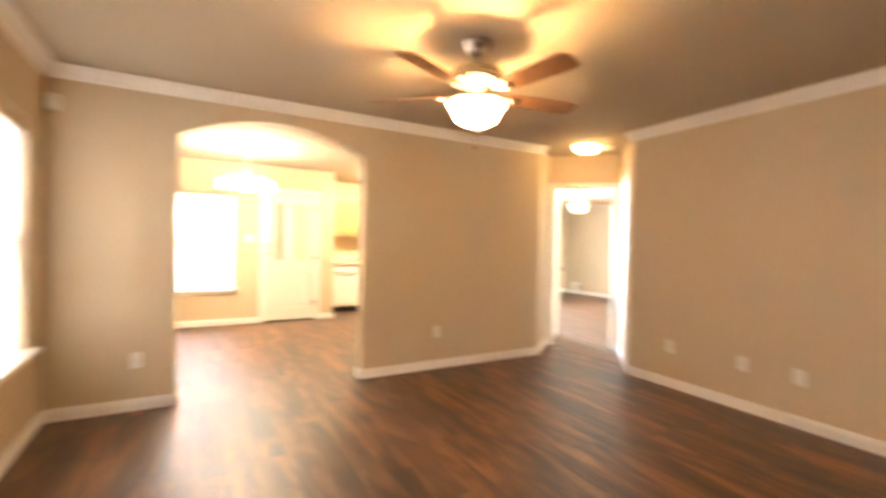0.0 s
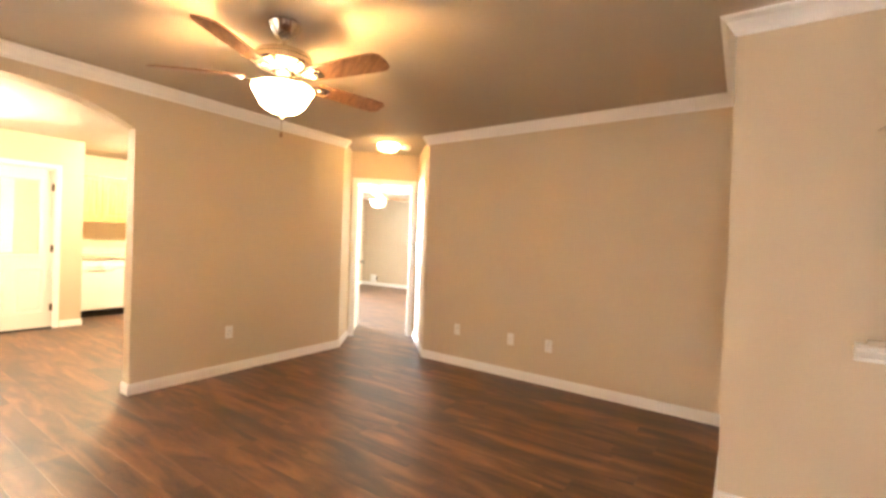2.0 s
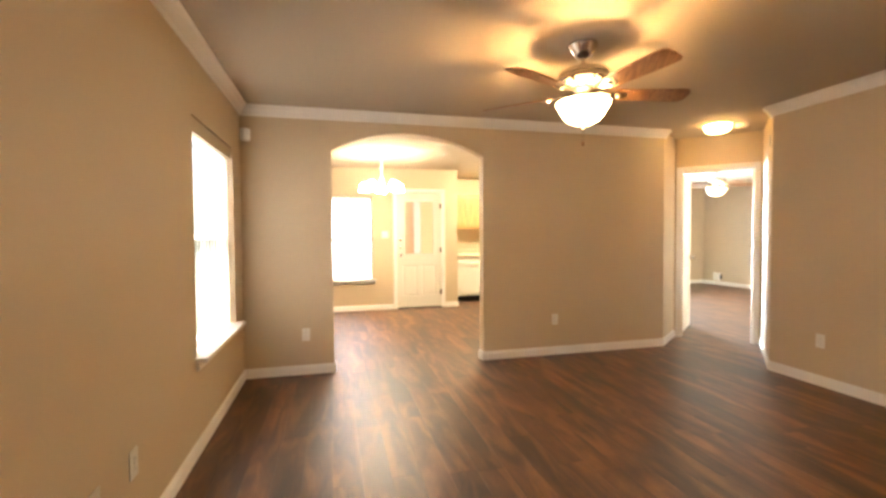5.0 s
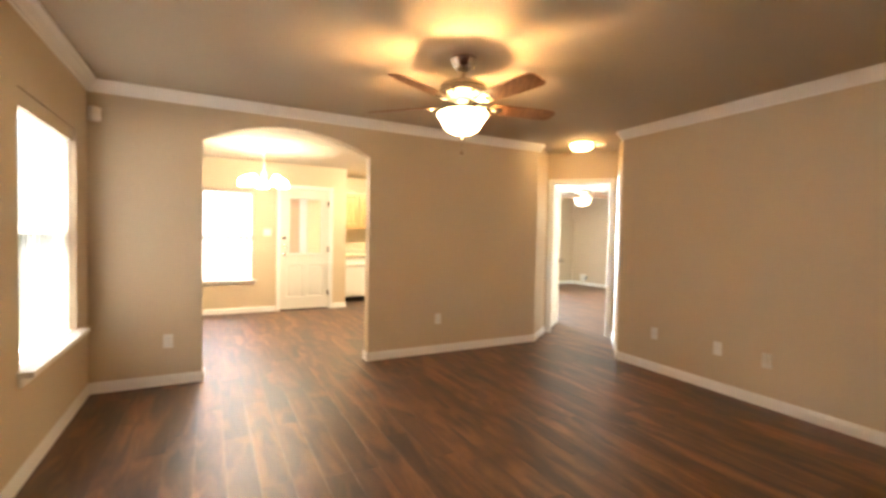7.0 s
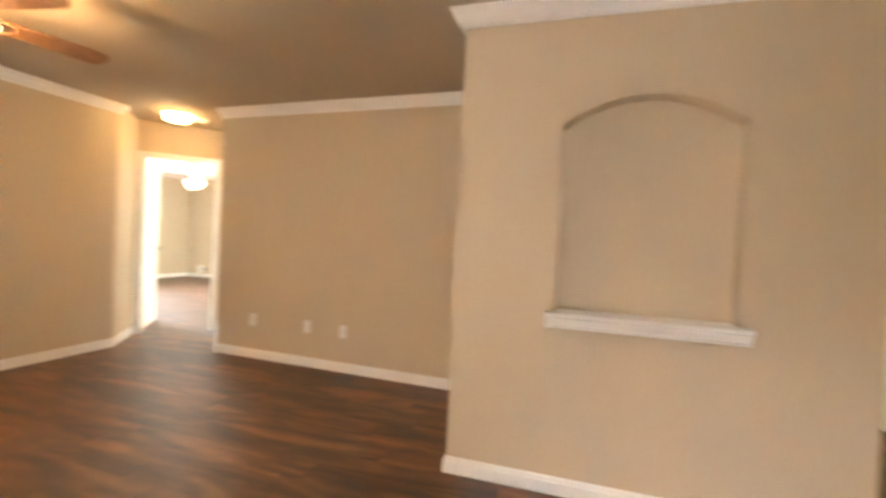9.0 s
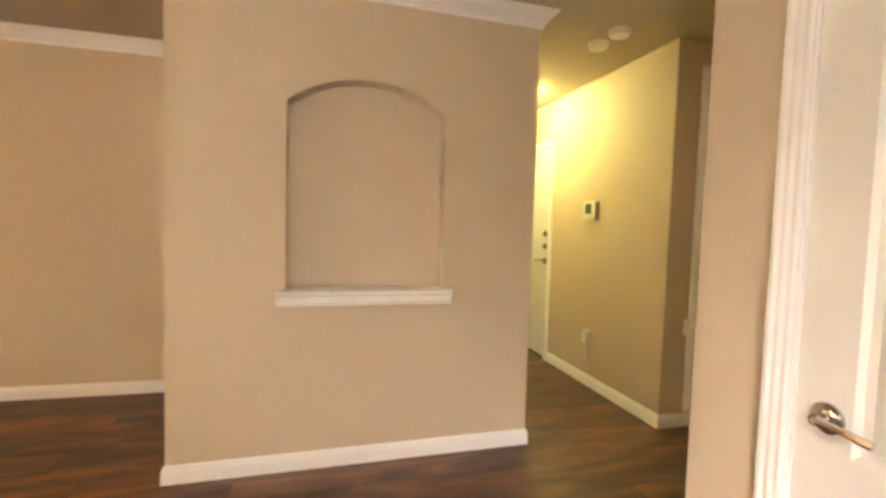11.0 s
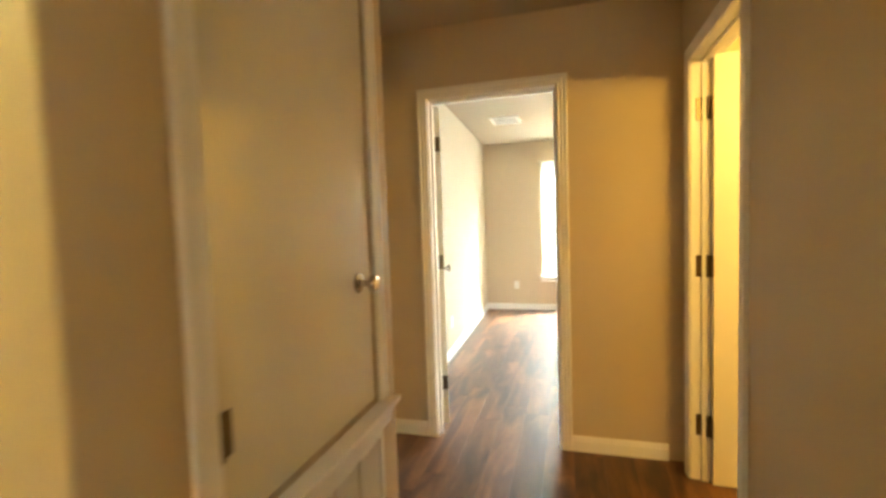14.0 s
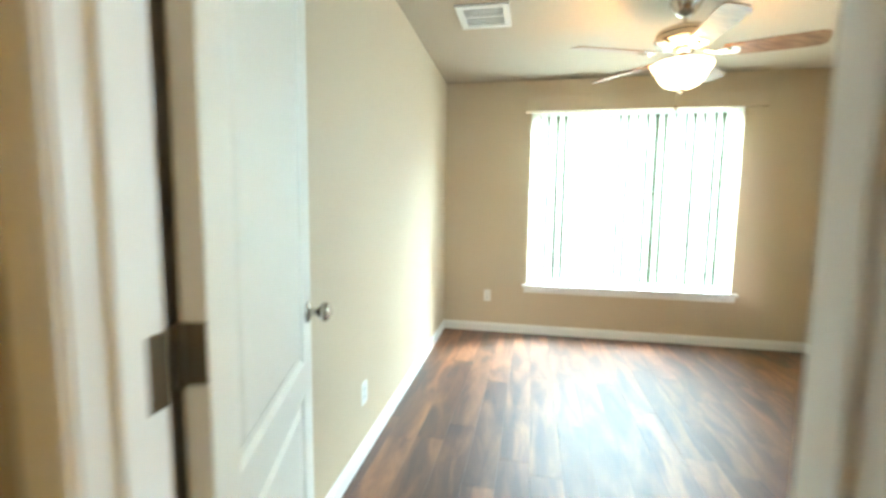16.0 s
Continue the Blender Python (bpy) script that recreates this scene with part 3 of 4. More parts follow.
# front door on the entry's south wall
d = thing("door_4", pose(5.198, ENTRY_Y - 0.012, 0.012, 0, 0, 180), "closed plain white front door with two deadbolts", "door", kind="structure")
part("leaf", box((0.0, 0, 0), (0.76, 0.045, 2.02), 0.003), DOOR, d)
lever(d, 0.69, 0.93, -1)
deadbolt(d, 0.69, 1.07)
deadbolt(d, 0.69, 1.19)
for z in (0.30, 1.02, 1.75):
    hinge(d, 0.0, -0.004, z)
casing((5.20, ENTRY_Y), (4.43, ENTRY_Y), (0, 1, 0))
jamb((4.43, ENTRY_Y), (5.20, ENTRY_Y), (0, -1), 0.12)
tagged(part("door_threshold", box((4.44, ENTRY_Y - 0.1, -0.005), (5.19, ENTRY_Y + 0.01, 0.012), 0.003), SHADOWGAP), "near-black threshold strip in the gap under the front door", "threshold", kind="structure")

# open door into the den at the entry's end
d = thing("door_5", pose(5.44, ENTRY_Y + 0.10, 0.01, 0, 0, 4), "white two-panel door, open into the next room", "door", kind="structure")
part("leaf", panel_leaf(0.73, 2.02, two_panel(0.73)), DOOR, d)
for z in (0.27, 1.05, 1.79):
    hinge(d, 0.0, 0.03, z)
knob(d, 0.67, 0.94)
casing((5.35, ENTRY_Y + 0.83), (5.35, ENTRY_Y + 0.09), (-1, 0, 0))
jamb((5.35, ENTRY_Y + 0.09), (5.35, ENTRY_Y + 0.83), (1, 0), 0.12)

# door of the vestibule bedroom, open inwards
DD = (Vector((*A, 0)) - Vector((*B, 0))).normalized()
BA, BB = Vector((*B, 0)) + DD * 0.072, Vector((*B, 0)) + DD * 0.812
d = thing("door_6", pose(BB.x + 0.075, BB.y + 0.075, 0.01, 0, 0, 39), "white two-panel door, open into the next bedroom", "door", kind="structure")
part("leaf", panel_leaf(0.73, 2.02, two_panel(0.73)), DOOR, d)
for z in (0.27, 1.05, 1.79):
    hinge(d, 0.0, -0.002, z)
knob(d, 0.67, 0.94)
casing((BB.x, BB.y), (BA.x, BA.y), (-1, -1, 0))
jamb((BA.x, BA.y), (BB.x, BB.y), (1, 1), 0.12)

# back door of the dining room with a half light
d = thing("door_7", pose(1.395, DIN_Y + 0.015, 0.02), "closed white half-glass back door with two deadbolts", "door", kind="structure")
DW = 0.80
part("leaf", panel_leaf(DW, 0.90, [(0.10, 0.36, 0.20, 0.74), (0.44, 0.70, 0.20, 0.74)], 0.045), DOOR, d)
bm = box((0, 0, 0.90), (0.13, 0.045, 1.87))
box((0.67, 0, 0.90), (DW, 0.045, 1.87), 0, bm)
box((0, 0, 1.87), (DW, 0.045, 2.01), 0, bm)
part("upper_frame", bm, DOOR, d)
bm = bmesh.new()
for lo, hi in (((0.11, -0.012, 0.90), (0.15, 0.0, 1.89)), ((0.65, -0.012, 0.90), (0.69, 0.0, 1.89)), ((0.15, -0.012, 0.90), (0.65, 0.0, 0.94)), ((0.15, -0.012, 1.85), (0.65, 0.0, 1.89))):
    box(lo, hi, 0.004, bm)
part("glass_frame", bm, DOOR, d)
part("pane", box((0.15, -0.006, 0.94), (0.65, -0.002, 1.85)), GLASS, d)
# Added panels whose tints stand in for the bright view through the glass.
for x0, x1, tone in ((0.155, 0.30, (0.72, 0.55, 0.40)), (0.305, 0.42, (0.88, 0.88, 0.85)), (0.425, 0.645, (0.86, 0.78, 0.58))):
    part("view_panel", box((x0, 0.0, 0.945), (x1, 0.002, 1.845)), translucent("door_view_tint", tone, 0.6), d, "translucent tinted panel standing in for the view outside")
for z in (0.92, 1.05, 1.19):
    deadbolt(d, 0.06, z)
for z in (0.25, 1.0, 1.78):
    hinge(d, DW, -0.004, z)
casing((1.39, DIN_Y), (2.2, DIN_Y), (0, -1, 0))
jamb((2.2, DIN_Y), (1.39, DIN_Y), (0, 1), 0.12)
tagged(part("door_threshold", box((1.40, DIN_Y - 0.01, -0.005), (2.19, DIN_Y + 0.11, 0.018), 0.003), SHADOWGAP), "near-black threshold strip in the gap under the back door", "threshold", kind="structure")

# air handler closet: trim, plain door, ledge and return grille
CX = NX - 0.005
bm = sweep([(CX, -2.490, 0.70), (CX, -2.490, 2.235), (CX, -3.20, 2.235), (CX, -3.20, 0.70)][::-1], (-1, 0, 0), [(-a, b) for a, b in CASING][::-1])
tagged(part("closet_casing", bm, TRIM), "white moulded casing round the closet door", "casing", kind="structure")
bm = sweep([(CX, -2.40, 0.60), (CX, -3.275, 0.60)], (0, 0, 1), [(0, 0), (-0.014, 0), (-0.018, 0.02), (-0.026, 0.05), (-0.045, 0.07), (-0.055, 0.082), (-0.055, 0.098), (0, 0.098)][::-1])
tagged(part("closet_ledge", bm, TRIM), "white moulded ledge under the closet door", "ledge", kind="structure")
d = thing("closet_door", pose(CX + 0.006, -2.495, 0.712, 0, 0, -90), "plain white air handler closet door with a knob", "closet door")
part("leaf", box((0, 0, 0), (0.698, 0.035, 1.518), 0.003), DOOR_GLOSS, d)
for z in (0.20, 1.36):
    hinge(d, 0.002, -0.006, z)
knob(d, 0.61, 0.41, both=False)
g = thing("return_grille", pose(CX, -2.43, 0.10, 0, 0, -90), "white metal return air grille below the closet door", "air grille")
bm = bmesh.new()
for lo, hi in (((0, -0.012, 0), (0.025, 0.004, 0.50)), ((0.755, -0.012, 0), (0.78, 0.004, 0.50)), ((0.025, -0.012, 0), (0.755, 0.004, 0.02)), ((0.025, -0.012, 0.48), (0.755, 0.004, 0.50))):
    box(lo, hi, 0.003, bm)
part("frame", bm, TRIM, g)
for k in range(5):
    part("panel", box((0.03 + k * 0.145, -0.009 + 0.003 * (k % 2), 0.02), (0.03 + k * 0.145 + 0.13, 0.0, 0.48), 0.004), TRIM, g)
    for j in range(6):
        part("slat", box((0.038 + k * 0.145 + j * 0.020, -0.0125, 0.026), (0.048 + k * 0.145 + j * 0.020, -0.0085, 0.474)), TRIM, g)

# niche ledge
bm = sweep([(NX, 0.053, 0.842), (NX, -0.832, 0.842)], (0, 0, 1), [(0, -0.008), (-0.026, -0.008), (-0.030, 0.002), (-0.022, 0.006), (-0.030, 0.012), (-0.044, 0.034), (-0.046, 0.042), (-0.036, 0.046), (-0.036, 0.050), (-0.058, 0.054), (-0.060, 0.066), (-0.055, 0.070), (0.0, 0.070)][::-1])
tagged(part("niche_ledge", bm, TRIM), "white moulded ledge under the wall niche", "ledge", kind="structure")
tagged(part("niche_shelf", box((NX - 0.002, -0.783, 0.9102), (NX + 0.109, 0.009, 0.9135)), TRIM), "white shelf at the bottom of the niche", "ledge", kind="structure")

# ---- windows and blinds ----


def window(name, m, w, h, label, mid=True, sill=0.07):
    """A window in its opening: x 0..w along the wall, y into the wall, z 0..h."""
    win = thing(name, m, label, "window", kind="structure")
    bm = bmesh.new()
    f = 0.045
    bars = [((0, 0.07, 0), (f, 0.115, h)), ((w - f, 0.07, 0), (w, 0.115, h)), ((f, 0.07, 0), (w - f, 0.115, f)), ((f, 0.07, h - f), (w - f, 0.115, h))]
    if mid:
        bars.append(((f, 0.075, h / 2 - 0.025), (w - f, 0.11, h / 2 + 0.025)))
    for lo, hi in bars:
        box(lo, hi, 0.004, bm)
    part("window_frame", bm, TRIM, win)
    pane = part("pane", box((f, 0.09, f), (w - f, 0.094, h - f)), GLASS, win)
    pane.visible_shadow = False
    part("window_sill", box((-0.05, -sill, -0.024), (w + 0.05, 0.0, 0.005), 0.006), TRIM, win)
    part("inner_sill", box((0.001, 0.0, 0.0015), (w - 0.001, 0.07, 0.005)), TRIM, win)
    part("apron", box((-0.03, -0.018, -0.075), (w + 0.03, 0.0, -0.028), 0.004), TRIM, win)
    return win


def blinds(m, w, h, count, label, drop=0.0, tilt=18, valance=0.09, proud=0.0, jitter=6, slat=SLAT, turned=0.0, past=0.0):
    """Vertical blinds: x 0..w, hanging from z h, slats about 89 mm wide."""
    b = thing("vertical_blinds", m, label, "blinds")
    part("valance", box((0.004 - proud * 2, -0.012 - proud, h - valance), (w - 0.004 + proud * 2 + past, 0.045, h - 0.002), 0.004), PAINT, b, "beige fabric-faced valance")
    rnd = random.Random(int(w * 1000))
    step = w / count
    for k in range(count):
        bm = bmesh.new()
        hh = h - valance - 0.004 - drop
        n = 6
        ws = 0.089
        a = radians(tilt + rnd.uniform(-jitter, jitter) + (rnd.uniform(13, 27) if rnd.random() < turned else 0))
        cols = []
        for i in range(n + 1):
            u = (i / n - 0.5) * ws
            bow = 0.004 * (1 - (2 * i / n - 1) ** 2)
            x, y = u * math.cos(a) + bow * math.sin(a), u * math.sin(a) - bow * math.cos(a)
            cols.append([bm.verts.new((x, y, drop + 0.008)), bm.verts.new((x, y, drop + hh))])
        for c, e in zip(cols, cols[1:]):
            bm.faces.new((c[0], e[0], e[1], c[1]))
        bmesh.ops.solidify(bm, geom=bm.faces[:], thickness=0.0012)
        s = part("slat", bm, slat, b, smooth=True)
        s.location = (step * (k + 0.5), 0.016, 0)
    return b


window("window_1", pose(W, 3.0, 0.57, 0, 0, 90), 1.06, 1.43, "white framed window in the living room wall")
blinds(pose(W - 0.025, 3.0, 0.57, 0, 0, 90), 1.06, 1.43, 13, "closed white vertical blinds in the living room window", tilt=9, slat=SLAT_THICK)
window("window_6", pose(W, -0.31, 0.57, 0, 0, 90), 1.16, 1.43, "white framed window in the living room wall")
blinds(pose(W - 0.025, -0.31, 0.57, 0, 0, 90), 1.16, 1.43, 15, "closed white vertical blinds in the living room window", tilt=30)
window("window_2", pose(-0.36, DIN_Y, 0.53), 1.34, 1.44, "white framed window in the dining room wall")
blinds(pose(-0.36, DIN_Y + 0.025, 0.53), 1.34, 1.44, 15, "closed white vertical blinds in the dining room window", tilt=24, valance=0.03, jitter=9)
window("window_3", pose(2.65, BS, 0.49, 0, 0, 180), 1.82, 1.68, "wide white framed window in the bedroom wall", mid=False, sill=0.03)
blinds(pose(2.65, BS + 0.022, 0.49, 0, 0, 180), 1.82, 1.78, 23, "white vertical blinds, slightly turned, in the bedroom window", tilt=27, valance=0.13, proud=0.03, jitter=11, slat=SLAT_THICK, turned=0.45, past=0.1)
# Out of view; added so that the east wall is lit evenly.
window("window_7", pose(BW, -6.6, 0.9, 0, 0, 90), 1.2, 1.2, "white framed window, added out of view in the bedroom side wall")
window("window_4", pose(5.92, 9.55, 0.73), 1.2, 1.2, "white framed window in the next bedroom")
window("window_5", pose(8.4, -0.7, 0.9, 0, 0, -90), 1.1, 1.1, "white framed window in the den wall")

# ---- fixtures ----


def ceiling_fan(x, y, turn, label, glow, group="ceiling fans"):
    f = thing("ceiling_fan", pose(x, y, H, 0, 0, turn), label, "ceiling fan", group)
    part("canopy", lathe([(0, 0), (0.085, 0), (0.088, -0.012), (0.078, -0.03), (0.066, -0.05), (0.060, -0.056), (0.050, -0.075), (0.026, -0.086), (0, -0.086)], 32), NICKEL, f, "brushed nickel canopy", smooth=True)
    part("downrod", lathe([(0.013, -0.08), (0.013, -0.15), (0.024, -0.152), (0.024, -0.166), (0.013, -0.168)], 16), NICKEL, f, smooth=True)
    part("motor_housing", lathe([(0, -0.145), (0.06, -0.147), (0.115, -0.158), (0.145, -0.172), (0.150, -0.188), (0.150, -0.194), (0.144, -0.197), (0.153, -0.202), (0.158, -0.225), (0.146, -0.238), (0.105, -0.252), (0.075, -0.262), (0, -0.262)], 40), NICKEL, f, "polished nickel motor housing", smooth=True)
    part("light_fitter", lathe([(0, -0.262), (0.062, -0.262), (0.058, -0.278), (0.045, -0.29), (0.040, -0.305), (0.044, -0.315), (0, -0.315)], 24), NICKEL, f, smooth=True)
    for k in range(3):
        a = radians(120 * k + 20)
        q = Matrix.Translation((0.085 * math.cos(a), 0.085 * math.sin(a), -0.36))
        part("bulb", lathe([(0, -0.035), (0.018, -0.028), (0.024, -0.01), (0.018, 0.012), (0.012, 0.024), (0, 0.024)], 12, None, q), BULB, f, "lit bulb inside the bowl", smooth=True)
    bowl = [(0.156, -0.352), (0.162, -0.356), (0.158, -0.370), (0.143, -0.390), (0.132, -0.412), (0.118, -0.438), (0.096, -0.462), (0.060, -0.480), (0.0, -0.486)]
    part("glass_bowl", lathe(bowl, 40), glow, f, "lit white opal glass bowl", smooth=True)
    # Unlit inner shell, added to keep the bowl's own glow off the ceiling.
    part("bowl_light_shield", lathe([(0.155, -0.353)] + [(r * 0.97, z + 0.004) for r, z in bowl[2:]], 40), BOWL_SHIELD, f, smooth=True)
    part("finial", lathe([(0, -0.484), (0.018, -0.488), (0.014, -0.496), (0.008, -0.502), (0.012, -0.51), (0.006, -0.52), (0, -0.522)], 14), NICKEL, f, smooth=True)
    part("pull_chain", tube([(0.02, 0.0, -0.48), (0.024, 0.0, -0.53), (0.024, 0.0, -0.585)], 0.0018, 6), NICKEL, f)
    part("pull_knob", lathe([(0, -0.585), (0.006, -0.588), (0.009, -0.60), (0.005, -0.612), (0, -0.613)], 10, None, Matrix.Translation((0.024, 0, 0))), BLADE, f, smooth=True)
    for k in range(5):
        q = Matrix.Rotation(radians(72 * k), 4, "Z")
        pitch = q @ Matrix.Translation((0, 0, -0.300)) @ Matrix.Rotation(radians(-13), 4, "X")
        bm = bmesh.new()
        outline = [(0.20, -0.055), (0.30, -0.060), (0.45, -0.066), (0.58, -0.070), (0.635, -0.066), (0.660, -0.045), (0.664, 0.0), (0.660, 0.045), (0.635, 0.066), (0.58, 0.070), (0.45, 0.066), (0.30, 0.060), (0.20, 0.055), (0.188, 0.0)]
        up = [bm.verts.new(pitch @ Vector((a, b, 0.003))) for a, b in outline]
        dn = [bm.verts.new(pitch @ Vector((a, b, -0.003))) for a, b in outline]
        bm.faces.new(up)
        bm.faces.new(dn[::-1])
        for i in range(len(outline)):
            j = (i + 1) % len(outline)
            bm.faces.new((up[i], up[j], dn[j], dn[i]))
        blade = part("blade", bm, BLADE, f, "walnut-stained wooden blade")
        bm = bmesh.new()
        irons = [(0.10, -0.014, 0.012), (0.16, -0.016, -0.008), (0.20, -0.034, -0.0075), (0.25, -0.040, -0.0075), (0.275, -0.02, -0.0075)]
        ring = [(a, b, c) for a, b, c in irons] + [(a, -b, c) for a, b, c in irons[::-1]]
        top, low = [bm.verts.new(pitch @ Vector((a, b, c + 0.004))) for a, b, c in ring], [bm.verts.new(pitch @ Vector((a, b, c))) for a, b, c in ring]
        n = len(irons)
        for i in range(n - 1):
            bm.faces.new((top[i], top[i + 1], top[2 * n - 2 - i], top[2 * n - 1 - i]))
            bm.faces.new((low[i], low[2 * n - 1 - i], low[2 * n - 2 - i], low[i + 1]))
        for i in range(2 * n):
            j = (i + 1) % (2 * n)
            bm.faces.new((top[i], low[i], low[j], top[j]))
        part("blade_bracket", bm, NICKEL, f, "nickel blade bracket")
        part("screw_cap", lathe([(0, -0.014), (0.014, -0.012), (0.018, -0.006), (0.018, 0), (0, 0)], 12, None, pitch @ Matrix.Translation((0.225, 0, -0.006))), NICKEL, f, smooth=True)
    return f


BULB = glowing("lit_bulb", (1.0, 0.72, 0.38), 45.0)
ceiling_fan(1.82, 2.58, 62, "brushed nickel ceiling fan with walnut blades and a lit bowl", OPAL)
ceiling_fan(1.80, -6.85, 20, "brushed nickel ceiling fan with a lit bowl in the bedroom", OPAL_DIM)
ceiling_fan(7.04, 6.68, 40, "brushed nickel ceiling fan with a lit bowl in the next bedroom", OPAL_DIM)


def dome_light(x, y, mat, label, r=0.14):
    f = thing("ceiling_light", pose(x, y, H), label, "ceiling light", "flush ceiling lights")
    part("base_plate", lathe([(0, 0), (r + 0.012, 0), (r + 0.014, -0.012), (r, -0.022), (0, -0.022)], 32), NICKEL, f, smooth=True)
    part("glass_dome", lathe([(r, -0.022), (r * 0.99, -0.045), (r * 0.86, -0.075), (r * 0.55, -0.096), (0, -0.104)], 32), mat, f, "lit opal glass dome", smooth=True)
    part("finial", lathe([(0, -0.102), (0.012, -0.104), (0.009, -0.114), (0, -0.118)], 12), NICKEL, f, smooth=True)
    return f


dome_light(4.29, 4.0, OPAL_HALL, "lit flush dome light on the vestibule ceiling", 0.13)
dome_light(3.3, 7.4, OPAL_KITCHEN, "lit flush dome light on the kitchen ceiling")
dome_light(4.30, -1.81, OPAL_ENTRY, "lit flush dome light on the entry ceiling")


def smoke_detector(x, y, label="round white smoke detector on the ceiling", r=0.065):
    f = thing("smoke_detector", pose(x, y, H), label, "smoke detector", "smoke detectors")
    part("base", lathe([(0, 0), (r, 0), (r, -0.010), (0, -0.010)], 28), PLASTIC, f, smooth=True)
    part("cover", lathe([(r * 0.96, -0.010), (r * 0.94, -0.022), (r * 0.80, -0.036), (r * 0.35, -0.040), (r * 0.30, -0.037), (0, -0.037)], 28), PLASTIC, f, smooth=True)
    return f


smoke_detector(2.98, -1.85)
smoke_detector(3.18, -1.84)
smoke_detector(2.44, -3.58)
smoke_detector(4.55, 3.95)

# chandelier over the dining table's place
c = thing("chandelier", pose(1.0, 6.42, H), "white five-arm chandelier with lit glass shades", "chandelier")
part("canopy", lathe([(0, 0), (0.065, 0), (0.062, -0.012), (0.03, -0.028), (0, -0.03)], 24), TRIM, c, smooth=True)
part("chain", tube([(0, 0, -0.02), (0, 0, -0.34)], 0.007, 8), TRIM, c)
part("centre_column", lathe([(0, -0.33), (0.02, -0.335), (0.034, -0.37), (0.018, -0.41), (0.03, -0.45), (0.045, -0.49), (0.02, -0.54), (0, -0.55)], 20), TRIM, c, smooth=True)
for k in range(5):
    a = radians(72 * k + 15)
    q = Matrix.Rotation(a, 4, "Z")
    pts = [q @ Vector(v) for v in ((0.02, 0, -0.47), (0.09, 0, -0.50), (0.16, 0, -0.46), (0.20, 0, -0.40), (0.235, 0, -0.385), (0.255, 0, -0.41))]
    arm = part("arm", tube(pts, 0.008, 8), TRIM, c)
    part("glass_shade", lathe([(0.022, -0.41), (0.045, -0.425), (0.06, -0.455), (0.068, -0.50), (0.078, -0.525), (0.075, -0.525), (0.062, -0.495), (0.05, -0.45), (0.02, -0.418)], 20, None, Matrix.Translation(q @ Vector((0.255, 0, 0)))), OPAL_DINING, c, "lit white glass shade", smooth=True)

# bedroom ceiling vent
v = thing("ceiling_vent", pose(2.95, -6.86, H), "white louvred air vent on the bedroom ceiling", "air vent")
bm = bmesh.new()
for lo, hi in (((-0.16, -0.17, -0.012), (0.16, -0.13, 0)), ((-0.16, 0.13, -0.012), (0.16, 0.17, 0)), ((-0.16, -0.13, -0.012), (-0.12, 0.13, 0)), ((0.12, -0.13, -0.012), (0.16, 0.13, 0)), ((-0.12, -0.012, -0.012), (0.12, 0.012, 0))):
    box(lo, hi, 0.003, bm)
part("frame", bm, TRIM, v)
# Dark sheet imitating the shade of the duct behind the slats.
part("duct_shade", box((-0.12, -0.13, -0.003), (0.12, 0.13, -0.001)), DARK, v)
for k in range(12):
    y0 = -0.122 + k * 0.0205 + (0.004 if k > 5 else -0.004)
    part("slat", box((-0.12, y0, -0.0065), (0.12, y0 + 0.0075, -0.0045)), TRIM, v)

# ---- small wall fixtures ----


def outlet(m, label="white duplex outlet plate on a beige wall", data=False):
    """A wall plate: local x along the wall, y into the wall, z up."""
    o = thing("wall_outlet", m, label, "outlet", "wall outlets")
    part("plate", box((-0.036, -0.006, -0.058), (0.036, 0.0, 0.058), 0.003), PLASTIC, o)
    for z in ((-0.02, 0.02) if not data else (0.0,)):
        bm = lathe([(0, 0.0), (0.015, 0.0), (0.015, 0.003), (0, 0.003)], 14, None, Matrix.Translation((0, -0.0055, z)) @ Matrix.Rotation(radians(90), 4, "X"))
        face = part("receptacle", bm, PLASTIC, o)
        for x in (-0.006, 0.006):
            part("slot", box((x - 0.001, -0.0092, z - 0.003), (x + 0.001, -0.0085, z + 0.004)), DARK, face)
    part("screw", lathe([(0, 0), (0.003, 0), (0.002, 0.0015), (0, 0.0015)], 8, None, Matrix.Translation((0, -0.006, 0)) @ Matrix.Rotation(radians(90), 4, "X")), NICKEL, o)
    return o


outlet(pose(0.063, N, 0.37))
outlet(pose(2.60, N, 0.378))
outlet(on_east(2.92, 0.375))
outlet(on_east(2.295, 0.372), "white cable jack plate on a beige wall", True)
outlet(on_east(1.909, 0.367))
outlet(pose(W, 2.12, 0.38, 0, 0, 90))
outlet(pose(W, 1.82, 0.38, 0, 0, 90), "white cable jack plate on a beige wall", True)
outlet(pose(3.037, BS, 0.365, 0, 0, 180))
outlet(pose(BE - 0.0758, -6.0, 0.33, 0, 0, -91.56))
o = outlet(pose(3.715, ENTRY_Y, 0.40, 0, 0, 180), "white outlet with a plugged-in adapter and cord")
part("adapter", box((-0.028, -0.05, -0.05), (0.028, -0.008, 0.045), 0.008), PLASTIC, o, "white plug-in adapter")
part("cord", tube([(0.0, -0.03, -0.05), (0.006, -0.03, -0.10), (0.002, -0.022, -0.16), (0.02, -0.018, -0.22), (0.012, -0.018, -0.26)], 0.0028, 6), PLASTIC, o, "thin white cord")
s = thing("light_switch", pose(1.19, DIN_Y, 1.30), "white light switch plate beside the back door", "switch")
part("plate", box((-0.058, -0.006, -0.058), (0.058, 0, 0.058), 0.003), PLASTIC, s)
